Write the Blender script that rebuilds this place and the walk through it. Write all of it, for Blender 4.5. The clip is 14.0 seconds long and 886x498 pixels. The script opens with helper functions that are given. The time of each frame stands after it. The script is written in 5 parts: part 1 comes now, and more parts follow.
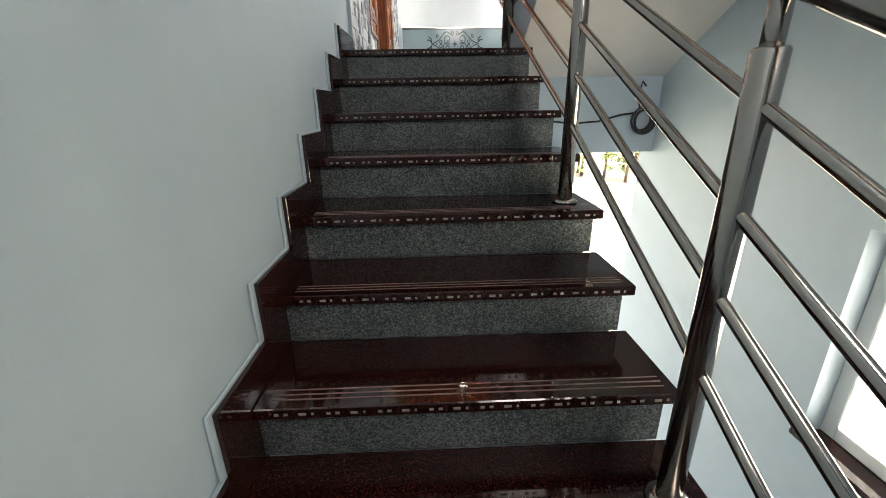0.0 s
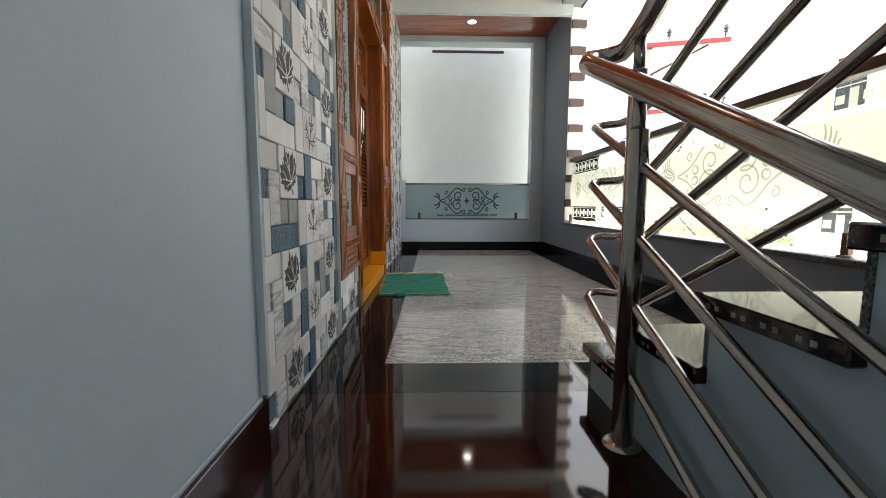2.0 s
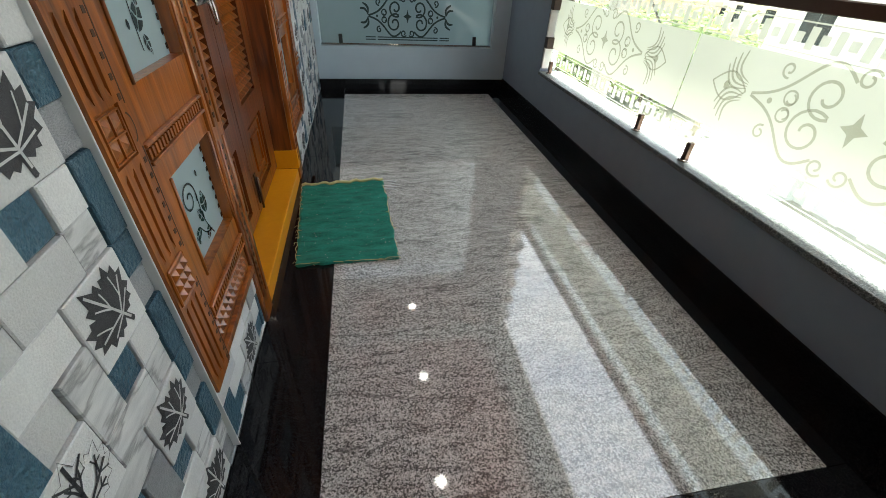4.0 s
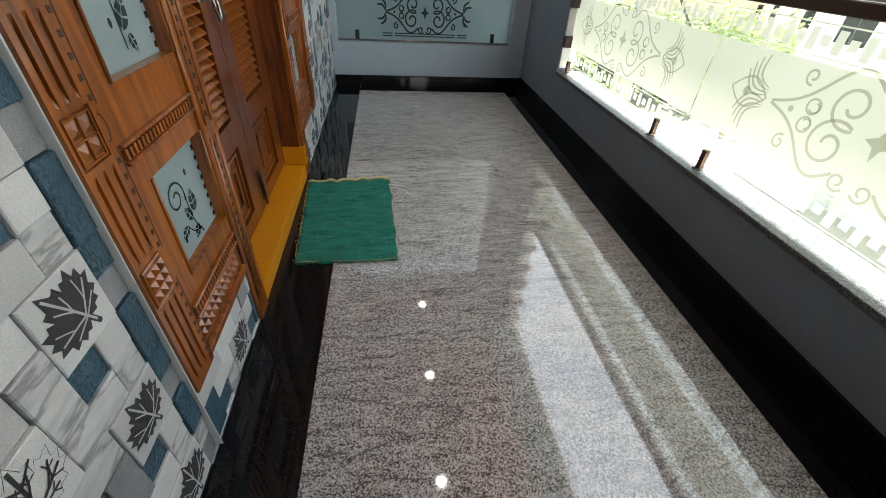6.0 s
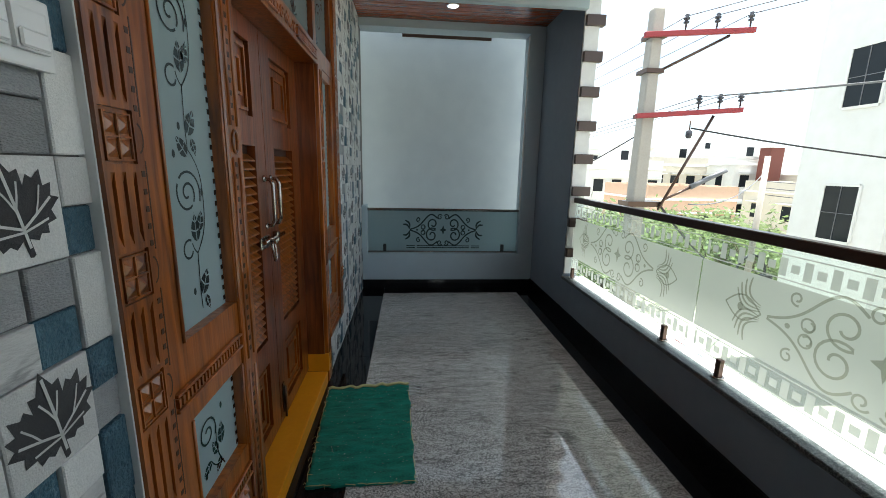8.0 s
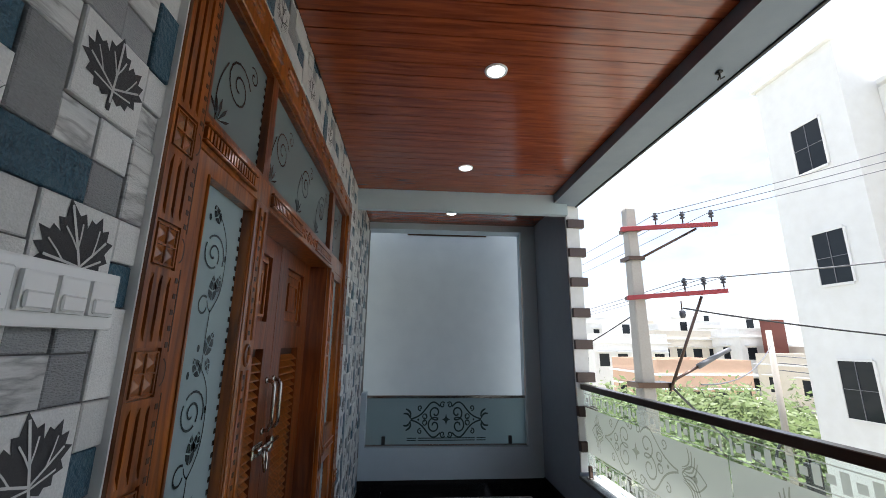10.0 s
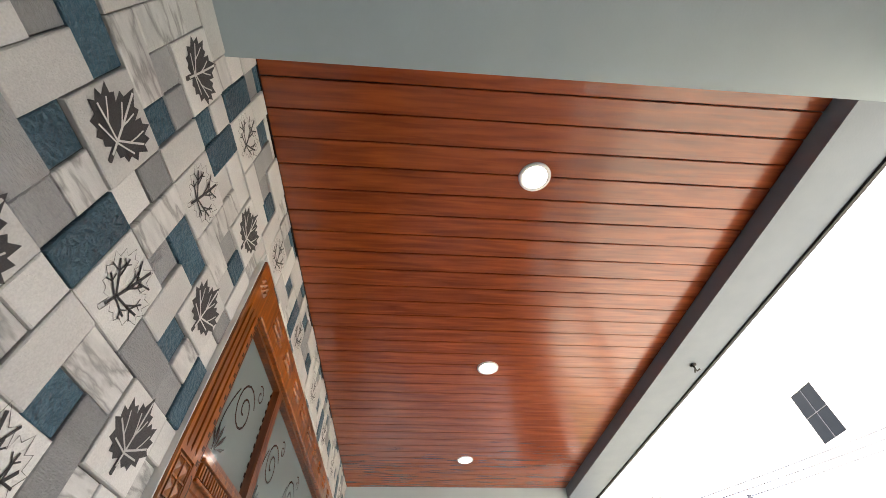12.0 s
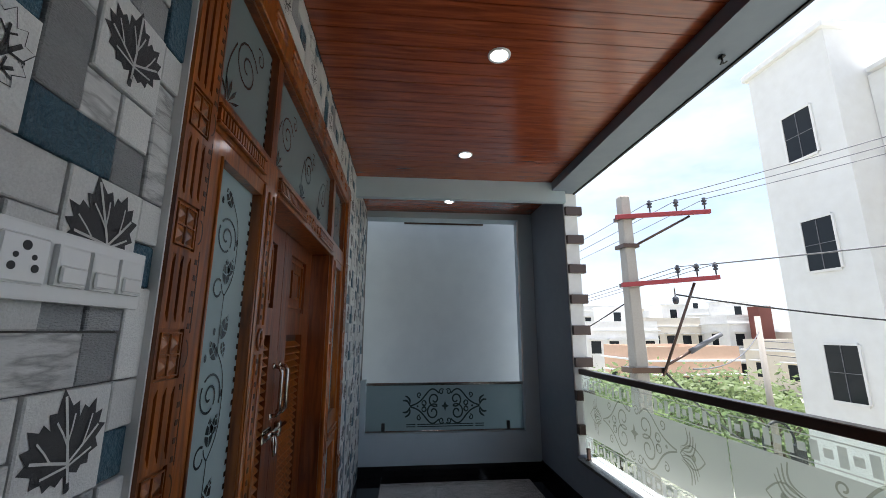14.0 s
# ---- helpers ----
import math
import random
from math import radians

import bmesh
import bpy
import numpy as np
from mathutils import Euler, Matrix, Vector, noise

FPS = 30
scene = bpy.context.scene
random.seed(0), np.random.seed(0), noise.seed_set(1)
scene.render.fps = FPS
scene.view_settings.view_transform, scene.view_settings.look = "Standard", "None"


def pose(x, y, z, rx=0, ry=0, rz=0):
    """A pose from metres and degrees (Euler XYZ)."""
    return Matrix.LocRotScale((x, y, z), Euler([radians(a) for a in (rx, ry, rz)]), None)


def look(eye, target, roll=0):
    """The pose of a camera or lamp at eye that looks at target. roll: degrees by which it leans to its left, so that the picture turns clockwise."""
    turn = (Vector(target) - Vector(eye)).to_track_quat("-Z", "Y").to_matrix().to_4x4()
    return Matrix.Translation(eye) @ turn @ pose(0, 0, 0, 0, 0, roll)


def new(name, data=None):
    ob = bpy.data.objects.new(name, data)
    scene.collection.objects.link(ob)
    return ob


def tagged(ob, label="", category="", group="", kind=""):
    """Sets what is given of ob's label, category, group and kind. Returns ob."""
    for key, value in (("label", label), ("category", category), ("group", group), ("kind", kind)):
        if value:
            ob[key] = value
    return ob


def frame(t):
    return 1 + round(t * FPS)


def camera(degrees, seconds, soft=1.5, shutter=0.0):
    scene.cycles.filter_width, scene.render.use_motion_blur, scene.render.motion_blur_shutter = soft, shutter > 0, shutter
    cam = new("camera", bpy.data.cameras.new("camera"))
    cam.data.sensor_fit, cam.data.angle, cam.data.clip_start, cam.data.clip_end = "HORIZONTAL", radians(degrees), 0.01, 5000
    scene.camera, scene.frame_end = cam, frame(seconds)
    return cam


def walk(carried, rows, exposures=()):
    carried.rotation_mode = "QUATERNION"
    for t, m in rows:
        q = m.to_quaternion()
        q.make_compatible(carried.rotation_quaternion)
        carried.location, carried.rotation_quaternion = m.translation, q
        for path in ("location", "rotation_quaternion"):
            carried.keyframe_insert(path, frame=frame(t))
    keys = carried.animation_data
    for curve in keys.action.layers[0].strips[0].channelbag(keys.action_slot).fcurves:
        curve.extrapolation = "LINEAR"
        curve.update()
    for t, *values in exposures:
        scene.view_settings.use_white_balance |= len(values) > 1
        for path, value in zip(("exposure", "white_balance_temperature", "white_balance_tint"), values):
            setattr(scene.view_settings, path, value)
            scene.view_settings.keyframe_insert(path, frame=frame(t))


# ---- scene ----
cam = camera(95.4, 14.0, soft=0.6)
PATH = [
    (0, (0.437, -2.454, -0.297), (0.495, -0.571, -0.966), -1.0),
    (0.5, (0.39, -2.014, -0.103), (0.414, -0.042, -0.438), 0.7),
    (1, (0.391, -1.591, 0.137), (0.602, 0.369, -0.202), -0.7),
    (1.5, (0.48, -1.169, 0.408), (0.66, 0.817, 0.257), -1.8),
    (2, (0.433, -0.746, 0.61), (0.487, 1.241, 0.395), 0.2),
    (2.5, (0.445, -0.369, 0.809), (0.59, 1.6, 0.49), -1.1),
    (3, (0.457, -0.061, 1.011), (0.601, 1.874, 0.525), 0.3),
    (3.5, (0.407, 0.279, 1.148), (0.674, 2.091, 0.347), 0.4),
    (4, (0.44, 0.391, 1.213), (0.777, 1.967, 0.029), 3.4),
    (4.2, (0.455, 0.405, 1.205), (0.780, 1.915, -0.080), 4.2),
    (6.3, (0.532, 0.423, 1.235), (0.768, 2.039, 0.08), 3.4),
    (6.5, (0.527, 0.424, 1.254), (0.754, 2.099, 0.185), 3.2),
    (7, (0.525, 0.416, 1.299), (0.736, 2.213, 0.448), 2.7),
    (7.5, (0.523, 0.398, 1.346), (0.723, 2.294, 0.742), 1.8),
    (8, (0.518, 0.383, 1.39), (0.691, 2.335, 0.994), 1.3),
    (8.2, (0.516, 0.385, 1.399), (0.687, 2.352, 1.081), 1.1),
    (10.3, (0.519, 0.306, 1.508), (0.661, 2.201, 2.129), 0.3),
    (10.5, (0.512, 0.303, 1.518), (0.647, 2.154, 2.265), -0.4),
    (11, (0.514, 0.265, 1.544), (0.656, 1.899, 2.689), -1.9),
    (11.5, (0.512, 0.217, 1.562), (0.642, 1.595, 3.006), -1.9),
    (12, (0.511, 0.184, 1.577), (0.631, 1.464, 3.109), -1.7),
    (12.5, (0.515, 0.191, 1.564), (0.609, 1.605, 2.976), -0.9),
    (13, (0.504, 0.228, 1.559), (0.608, 1.856, 2.715), -0.8),
    (13.5, (0.492, 0.258, 1.522), (0.608, 2.085, 2.327), -0.8),
    (14, (0.459, 0.319, 1.47), (0.644, 2.269, 1.876), -0.1),
]
EXPOSURES = [(0.0, 3.6, 7500, 16), (0.5, 3.25, 7500, 16), (1.0, 3.15, 7450, 16), (1.5, 3.0, 7450, 15), (2.0, 2.6, 7250, 12), (2.5, 2.35, 7150, 10), (4.0, 2.5, 6800, 5), (6.5, 2.4, 6900, 7), (7.5, 1.72, 6400, 4), (8.2, 1.5, 6200, 3), (10.5, 1.2, 6100, 14), (11.0, 1.1, 6150, 15), (11.5, 1.95, 6750, 17), (12.0, 2.65, 7000, 17), (12.5, 2.52, 7000, 17), (13.0, 1.55, 6400, 14), (13.5, 1.08, 6100, 12), (14.0, 1.08, 6050, 12)]
walk(cam, [(t, look(eye, target, roll)) for t, eye, target, roll in PATH], EXPOSURES)

# ---- world, sun ----
SUN_EL, SUN_AZ = radians(84), radians(85)      # compass turn from +y, clockwise seen from above
world = bpy.data.worlds.new("world")
scene.world = world
world.use_nodes = True
wn, wl = world.node_tree.nodes, world.node_tree.links
wn.clear()
sky = wn.new("ShaderNodeTexSky")
sky.sky_type, sky.sun_disc = "NISHITA", False
sky.sun_elevation, sky.sun_rotation = SUN_EL, SUN_AZ
sky.dust_density, sky.ozone_density = 1.5, 1.5
wco = wn.new("ShaderNodeTexCoord")
wmap = wn.new("ShaderNodeMapping")
wmap.inputs["Scale"].default_value = (1.2, 1.2, 3.2)
clouds = wn.new("ShaderNodeTexNoise")
clouds.inputs["Scale"].default_value, clouds.inputs["Detail"].default_value, clouds.inputs["Roughness"].default_value = 2.1, 7, 0.58
cramp = wn.new("ShaderNodeValToRGB")
cramp.color_ramp.elements[0].position, cramp.color_ramp.elements[1].position = 0.30, 0.66
cramp.color_ramp.elements[0].color = (0.27, 0.27, 0.27, 1)
cmix = wn.new("ShaderNodeMix")
cmix.data_type = "RGBA"
cmix.inputs["B"].default_value = (5.5, 5.8, 6.2, 1)
bg = wn.new("ShaderNodeBackground")
bg.inputs["Strength"].default_value = 0.11
wout = wn.new("ShaderNodeOutputWorld")
wl.new(wco.outputs["Generated"], wmap.inputs["Vector"])
wl.new(wmap.outputs["Vector"], clouds.inputs["Vector"])
wl.new(clouds.outputs["Fac"], cramp.inputs["Fac"])
wl.new(cramp.outputs["Color"], cmix.inputs["Factor"])
wl.new(sky.outputs["Color"], cmix.inputs["A"])
wl.new(cmix.outputs["Result"], bg.inputs["Color"])
wl.new(bg.outputs["Background"], wout.inputs["Surface"])

sun = new("sun", bpy.data.lights.new("sun", "SUN"))
sun.data.energy, sun.data.angle, sun.data.color = 5.0, radians(0.6), (1.0, 0.97, 0.92)
# added fill lamp, as if daylight came from an unseen opening behind the stairs
back_fill = new("stairwell_daylight", bpy.data.lights.new("stairwell_daylight", "AREA"))
back_fill.data.shape, back_fill.data.size, back_fill.data.size_y, back_fill.data.energy, back_fill.data.color = "RECTANGLE", 0.8, 1.1, 2.6, (1.0, 0.985, 0.97)
back_fill.matrix_world = look((1.5, -4.08, 1.95), (-0.1, -1.7, 0.5))
side_day = new("window_daylight", bpy.data.lights.new("window_daylight", "AREA"))
side_day.data.shape, side_day.data.size, side_day.data.size_y, side_day.data.energy, side_day.data.color = "RECTANGLE", 0.9, 0.8, 0.6, (1.0, 0.985, 0.97)
side_day.matrix_world = look((2.02, -1.75, -1.15), (0.0, -1.7, -0.9))
sd = Vector((math.sin(SUN_AZ) * math.cos(SUN_EL), math.cos(SUN_AZ) * math.cos(SUN_EL), math.sin(SUN_EL)))
sun.matrix_world = look(sd * 60, (0, 0, 0))


# ---- materials ----
def material(name, base, rough=0.5, metal=0.0, tint=None, scale=6.0, detail_scale=60.0, bump=0.05, bump_scale=80.0, amount=0.5, spec=0.5, stretch=(1, 1, 1), per_object=0.0, coat=0.0, turn=0.0, veins=0.0):
    """Principled surface: base colour mixed with a tint by coarse and fine noise, with a fine relief."""
    m = bpy.data.materials.new(name)
    m.use_nodes = True
    n, l = m.node_tree.nodes, m.node_tree.links
    p = n["Principled BSDF"]
    p.inputs["Roughness"].default_value, p.inputs["Metallic"].default_value = rough, metal
    p.inputs["Specular IOR Level"].default_value = spec
    p.inputs["Coat Weight"].default_value = coat
    co = n.new("ShaderNodeTexCoord")
    mp = n.new("ShaderNodeMapping")
    mp.inputs["Scale"].default_value = stretch
    mp.inputs["Rotation"].default_value = (turn, 0, 0)
    l.new(co.outputs["Object"], mp.inputs["Vector"])
    a, b = n.new("ShaderNodeTexNoise"), n.new("ShaderNodeTexNoise")
    a.inputs["Scale"].default_value, a.inputs["Detail"].default_value = scale, 5
    b.inputs["Scale"].default_value, b.inputs["Detail"].default_value = detail_scale, 4
    for q in (a, b):
        l.new(mp.outputs["Vector"], q.inputs["Vector"])
    add = n.new("ShaderNodeMath")
    add.operation = "ADD"
    l.new(a.outputs["Fac"], add.inputs[0])
    l.new(b.outputs["Fac"], add.inputs[1])
    rng = n.new("ShaderNodeMapRange")
    rng.inputs["From Min"].default_value, rng.inputs["From Max"].default_value = 0.7, 1.3
    rng.inputs["To Max"].default_value = amount
    l.new(add.outputs["Value"], rng.inputs["Value"])
    mix = n.new("ShaderNodeMix")
    mix.data_type = "RGBA"
    mix.inputs["A"].default_value = (*base, 1)
    mix.inputs["B"].default_value = (*(tint or [c * 0.75 for c in base]), 1)
    l.new(rng.outputs["Result"], mix.inputs["Factor"])
    colour = mix.outputs["Result"]
    if per_object:
        info = n.new("ShaderNodeObjectInfo")
        shift = n.new("ShaderNodeVectorMath")
        shift.operation = "MULTIPLY_ADD"
        shift.inputs[1].default_value = (3.1, 7.3, 5.7)
        l.new(info.outputs["Random"], shift.inputs[0])
        l.new(co.outputs["Object"], shift.inputs[2])
        l.new(shift.outputs["Vector"], mp.inputs["Vector"])
        hsv = n.new("ShaderNodeHueSaturation")
        vr = n.new("ShaderNodeMapRange")
        vr.inputs["To Min"].default_value, vr.inputs["To Max"].default_value = 1 - per_object, 1 + per_object
        l.new(info.outputs["Random"], vr.inputs["Value"])
        l.new(vr.outputs["Result"], hsv.inputs["Value"])
        l.new(colour, hsv.inputs["Color"])
        colour = hsv.outputs["Color"]
    l.new(colour, p.inputs["Base Color"])
    if veins:
        vn, off, mag, vr2, vmix = n.new("ShaderNodeTexNoise"), n.new("ShaderNodeMath"), n.new("ShaderNodeMath"), n.new("ShaderNodeMapRange"), n.new("ShaderNodeMix")
        vn.inputs["Scale"].default_value, vn.inputs["Detail"].default_value, vn.inputs["Roughness"].default_value = scale * 0.8, 4, 0.55
        off.operation, mag.operation, off.inputs[1].default_value = "SUBTRACT", "ABSOLUTE", 0.5
        vr2.inputs["From Max"].default_value, vr2.inputs["To Min"].default_value, vr2.inputs["To Max"].default_value = 0.045, veins, 0.0
        vmix.data_type = "RGBA"
        vmix.inputs["B"].default_value = (0.12, 0.12, 0.125, 1)
        l.new(mp.outputs["Vector"], vn.inputs["Vector"])
        l.new(vn.outputs["Fac"], off.inputs[0])
        l.new(off.outputs["Value"], mag.inputs[0])
        l.new(mag.outputs["Value"], vr2.inputs["Value"])
        l.new(vr2.outputs["Result"], vmix.inputs["Factor"])
        l.new(colour, vmix.inputs["A"])
        l.new(vmix.outputs["Result"], p.inputs["Base Color"])
    if bump:
        c = n.new("ShaderNodeTexNoise")
        c.inputs["Scale"].default_value, c.inputs["Detail"].default_value = bump_scale, 5
        l.new(mp.outputs["Vector"], c.inputs["Vector"])
        bp = n.new("ShaderNodeBump")
        bp.inputs["Strength"].default_value, bp.inputs["Distance"].default_value = bump, 0.01
        l.new(c.outputs["Fac"], bp.inputs["Height"])
        l.new(bp.outputs["Normal"], p.inputs["Normal"])
    return m


def granite(name, dark, mid, light, scale, rough, streak=1.0, bump=0.0, cracks=False, spec=0.85):
    """Polished speckled stone: crystal cells in three tones, with slow drifting streaks."""
    m = bpy.data.materials.new(name)
    m.use_nodes = True
    n, l = m.node_tree.nodes, m.node_tree.links
    p = n["Principled BSDF"]
    p.inputs["Roughness"].default_value = rough
    p.inputs["Specular IOR Level"].default_value = spec
    p.inputs["IOR"].default_value = 1.65 if spec > 0.8 else 1.5
    co = n.new("ShaderNodeTexCoord")
    v = n.new("ShaderNodeTexVoronoi")
    v.inputs["Scale"].default_value = scale
    f = n.new("ShaderNodeTexNoise")
    f.inputs["Scale"].default_value, f.inputs["Detail"].default_value, f.inputs["Roughness"].default_value = scale * 0.55, 6, 0.7
    mp = n.new("ShaderNodeMapping")
    mp.inputs["Scale"].default_value, mp.inputs["Rotation"].default_value = (1.2, 5.0, 1.2), (0, 0, radians(-14))
    s = n.new("ShaderNodeTexNoise")
    s.inputs["Scale"].default_value, s.inputs["Detail"].default_value, s.inputs["Roughness"].default_value = 6.5, 7, 0.68
    l.new(co.outputs["Object"], v.inputs["Vector"])
    l.new(co.outputs["Object"], f.inputs["Vector"])
    l.new(co.outputs["Object"], mp.inputs["Vector"])
    l.new(mp.outputs["Vector"], s.inputs["Vector"])
    sep = n.new("ShaderNodeSeparateColor")
    l.new(v.outputs["Color"], sep.inputs["Color"])
    w1, w2 = n.new("ShaderNodeMath"), n.new("ShaderNodeMath")
    w1.operation = w2.operation = "MULTIPLY_ADD"
    w1.inputs[1].default_value = 0.45
    w2.inputs[1].default_value = 0.55 * streak
    l.new(sep.outputs["Red"], w1.inputs[0])
    l.new(f.outputs["Fac"], w1.inputs[2])
    l.new(s.outputs["Fac"], w2.inputs[0])
    l.new(w1.outputs["Value"], w2.inputs[2])
    ramp = n.new("ShaderNodeValToRGB")
    e = ramp.color_ramp.elements
    centre = 0.6 * (0.725 + 0.275 * streak)
    e[0].position, e[0].color = centre - 0.11, (*dark, 1)
    e[1].position, e[1].color = centre + 0.15, (*light, 1)
    k = e.new(centre)
    k.color = (*mid, 1)
    scale_down = n.new("ShaderNodeMath")
    scale_down.operation = "MULTIPLY"
    scale_down.inputs[1].default_value = 0.6
    l.new(w2.outputs["Value"], scale_down.inputs[0])
    l.new(scale_down.outputs["Value"], ramp.inputs["Fac"])
    colour = ramp.outputs["Color"]
    if cracks:
        # fine dark seams running across the stone
        cm = n.new("ShaderNodeMapping")
        cm.inputs["Scale"].default_value, cm.inputs["Rotation"].default_value = (0.55, 2.6, 1.0), (0, 0, radians(-9))
        c = n.new("ShaderNodeTexNoise")
        c.inputs["Scale"].default_value, c.inputs["Detail"].default_value, c.inputs["Roughness"].default_value = 1.3, 6, 0.5
        d = n.new("ShaderNodeMapRange")
        off, mag = n.new("ShaderNodeMath"), n.new("ShaderNodeMath")
        off.operation, mag.operation = "SUBTRACT", "ABSOLUTE"
        off.inputs[1].default_value = 0.47
        d.inputs["From Min"].default_value, d.inputs["From Max"].default_value = 0.0015, 0.006
        d.inputs["To Min"].default_value, d.inputs["To Max"].default_value = 0.65, 0.0
        l.new(co.outputs["Object"], cm.inputs["Vector"])
        l.new(cm.outputs["Vector"], c.inputs["Vector"])
        l.new(c.outputs["Fac"], off.inputs[0])
        l.new(off.outputs["Value"], mag.inputs[0])
        l.new(mag.outputs["Value"], d.inputs["Value"])
        seam = n.new("ShaderNodeMix")
        seam.data_type = "RGBA"
        seam.inputs["B"].default_value = (*dark, 1)
        l.new(d.outputs["Result"], seam.inputs["Factor"])
        l.new(colour, seam.inputs["A"])
        colour = seam.outputs["Result"]
    l.new(colour, p.inputs["Base Color"])
    if bump:
        bp = n.new("ShaderNodeBump")
        bp.inputs["Strength"].default_value, bp.inputs["Distance"].default_value = bump, 0.004
        l.new(f.outputs["Fac"], bp.inputs["Height"])
        l.new(bp.outputs["Normal"], p.inputs["Normal"])
    return m


def wood(name, pale, dark, rough, stretch, coat=0.4):
    """Varnished timber: long grain lines along one axis."""
    m = bpy.data.materials.new(name)
    m.use_nodes = True
    n, l = m.node_tree.nodes, m.node_tree.links
    p = n["Principled BSDF"]
    p.inputs["Roughness"].default_value, p.inputs["Coat Weight"].default_value, p.inputs["Coat Roughness"].default_value = rough, coat, 0.12
    co = n.new("ShaderNodeTexCoord")
    mp = n.new("ShaderNodeMapping")
    mp.inputs["Scale"].default_value = stretch
    l.new(co.outputs["Object"], mp.inputs["Vector"])
    a = n.new("ShaderNodeTexNoise")
    a.inputs["Scale"].default_value, a.inputs["Detail"].default_value, a.inputs["Distortion"].default_value = 3.0, 8, 0.6
    b = n.new("ShaderNodeTexNoise")
    b.inputs["Scale"].default_value, b.inputs["Detail"].default_value = 1.1, 3
    l.new(mp.outputs["Vector"], a.inputs["Vector"])
    l.new(co.outputs["Object"], b.inputs["Vector"])
    mul = n.new("ShaderNodeMath")
    mul.operation = "MULTIPLY_ADD"
    mul.inputs[1].default_value = 0.5
    l.new(b.outputs["Fac"], mul.inputs[0])
    l.new(a.outputs["Fac"], mul.inputs[2])
    ramp = n.new("ShaderNodeValToRGB")
    ramp.color_ramp.elements[0].position, ramp.color_ramp.elements[0].color = 0.52, (*dark, 1)
    ramp.color_ramp.elements[1].position, ramp.color_ramp.elements[1].color = 0.95, (*pale, 1)
    l.new(mul.outputs["Value"], ramp.inputs["Fac"])
    l.new(ramp.outputs["Color"], p.inputs["Base Color"])
    bp = n.new("ShaderNodeBump")
    bp.inputs["Strength"].default_value, bp.inputs["Distance"].default_value = 0.25, 0.004
    l.new(a.outputs["Fac"], bp.inputs["Height"])
    l.new(bp.outputs["Normal"], p.inputs["Normal"])
    return m


def sheet_glass(name, white, see, rough, tint=(0.85, 0.95, 0.92), ior=1.4, face=0.35):
    """Glass with a frosted film: part translucent, part see-through, with a glossy face."""
    m = bpy.data.materials.new(name)
    m.use_nodes = True
    n, l = m.node_tree.nodes, m.node_tree.links
    n.clear()
    out = n.new("ShaderNodeOutputMaterial")
    tr, df, tp, gl = n.new("ShaderNodeBsdfTranslucent"), n.new("ShaderNodeBsdfDiffuse"), n.new("ShaderNodeBsdfTransparent"), n.new("ShaderNodeBsdfGlossy")
    co, nz = n.new("ShaderNodeTexCoord"), n.new("ShaderNodeTexNoise")
    nz.inputs["Scale"].default_value, nz.inputs["Detail"].default_value = 1.6, 5
    l.new(co.outputs["Object"], nz.inputs["Vector"])
    cm = n.new("ShaderNodeMix")
    cm.data_type = "RGBA"
    cm.inputs["A"].default_value, cm.inputs["B"].default_value = (*white, 1), (*[c * 0.85 for c in white], 1)
    l.new(nz.outputs["Fac"], cm.inputs["Factor"])
    l.new(cm.outputs["Result"], tr.inputs["Color"])
    l.new(cm.outputs["Result"], df.inputs["Color"])
    tp.inputs["Color"].default_value = (*tint, 1)
    gl.inputs["Roughness"].default_value = rough
    half, mix, top = n.new("ShaderNodeMixShader"), n.new("ShaderNodeMixShader"), n.new("ShaderNodeMixShader")
    half.inputs["Fac"].default_value, mix.inputs["Fac"].default_value = face, see
    fr = n.new("ShaderNodeFresnel")
    fr.inputs["IOR"].default_value = ior
    l.new(tr.outputs["BSDF"], half.inputs[1])
    l.new(df.outputs["BSDF"], half.inputs[2])
    l.new(half.outputs["Shader"], mix.inputs[1])
    l.new(tp.outputs["BSDF"], mix.inputs[2])
    l.new(fr.outputs["Fac"], top.inputs["Fac"])
    l.new(mix.outputs["Shader"], top.inputs[1])
    l.new(gl.outputs["BSDF"], top.inputs[2])
    l.new(top.outputs["Shader"], out.inputs["Surface"])
    return m


def glowing(name, colour, strength):
    m = bpy.data.materials.new(name)
    m.use_nodes = True
    p = m.node_tree.nodes["Principled BSDF"]
    p.inputs["Base Color"].default_value = (0.9, 0.9, 0.9, 1)
    p.inputs["Emission Color"].default_value, p.inputs["Emission Strength"].default_value = (*colour, 1), strength
    return m


PALE_BLUE = material("pale_blue_paint", (0.43, 0.52, 0.575), 0.55, tint=(0.39, 0.475, 0.53), scale=1.3, detail_scale=9, bump=0.06, bump_scale=140, amount=0.6)
SLATE = material("slate_paint", (0.205, 0.245, 0.295), 0.5, tint=(0.172, 0.208, 0.258), scale=1.6, detail_scale=12, bump=0.06, bump_scale=130, amount=0.7)
SOFFIT = material("beige_white_paint", (0.62, 0.60, 0.58), 0.6, tint=(0.56, 0.54, 0.52), scale=1.5, detail_scale=11, bump=0.05, bump_scale=120, amount=0.6)
WHITE = material("white_paint", (0.78, 0.78, 0.76), 0.5, tint=(0.68, 0.67, 0.65), scale=3, detail_scale=20, bump=0.05, amount=0.6)
OUTER = material("neighbour_plaster", (0.52, 0.585, 0.63), 0.7, tint=(0.45, 0.515, 0.57), scale=0.9, detail_scale=5, bump=0.08, bump_scale=40, amount=0.8)
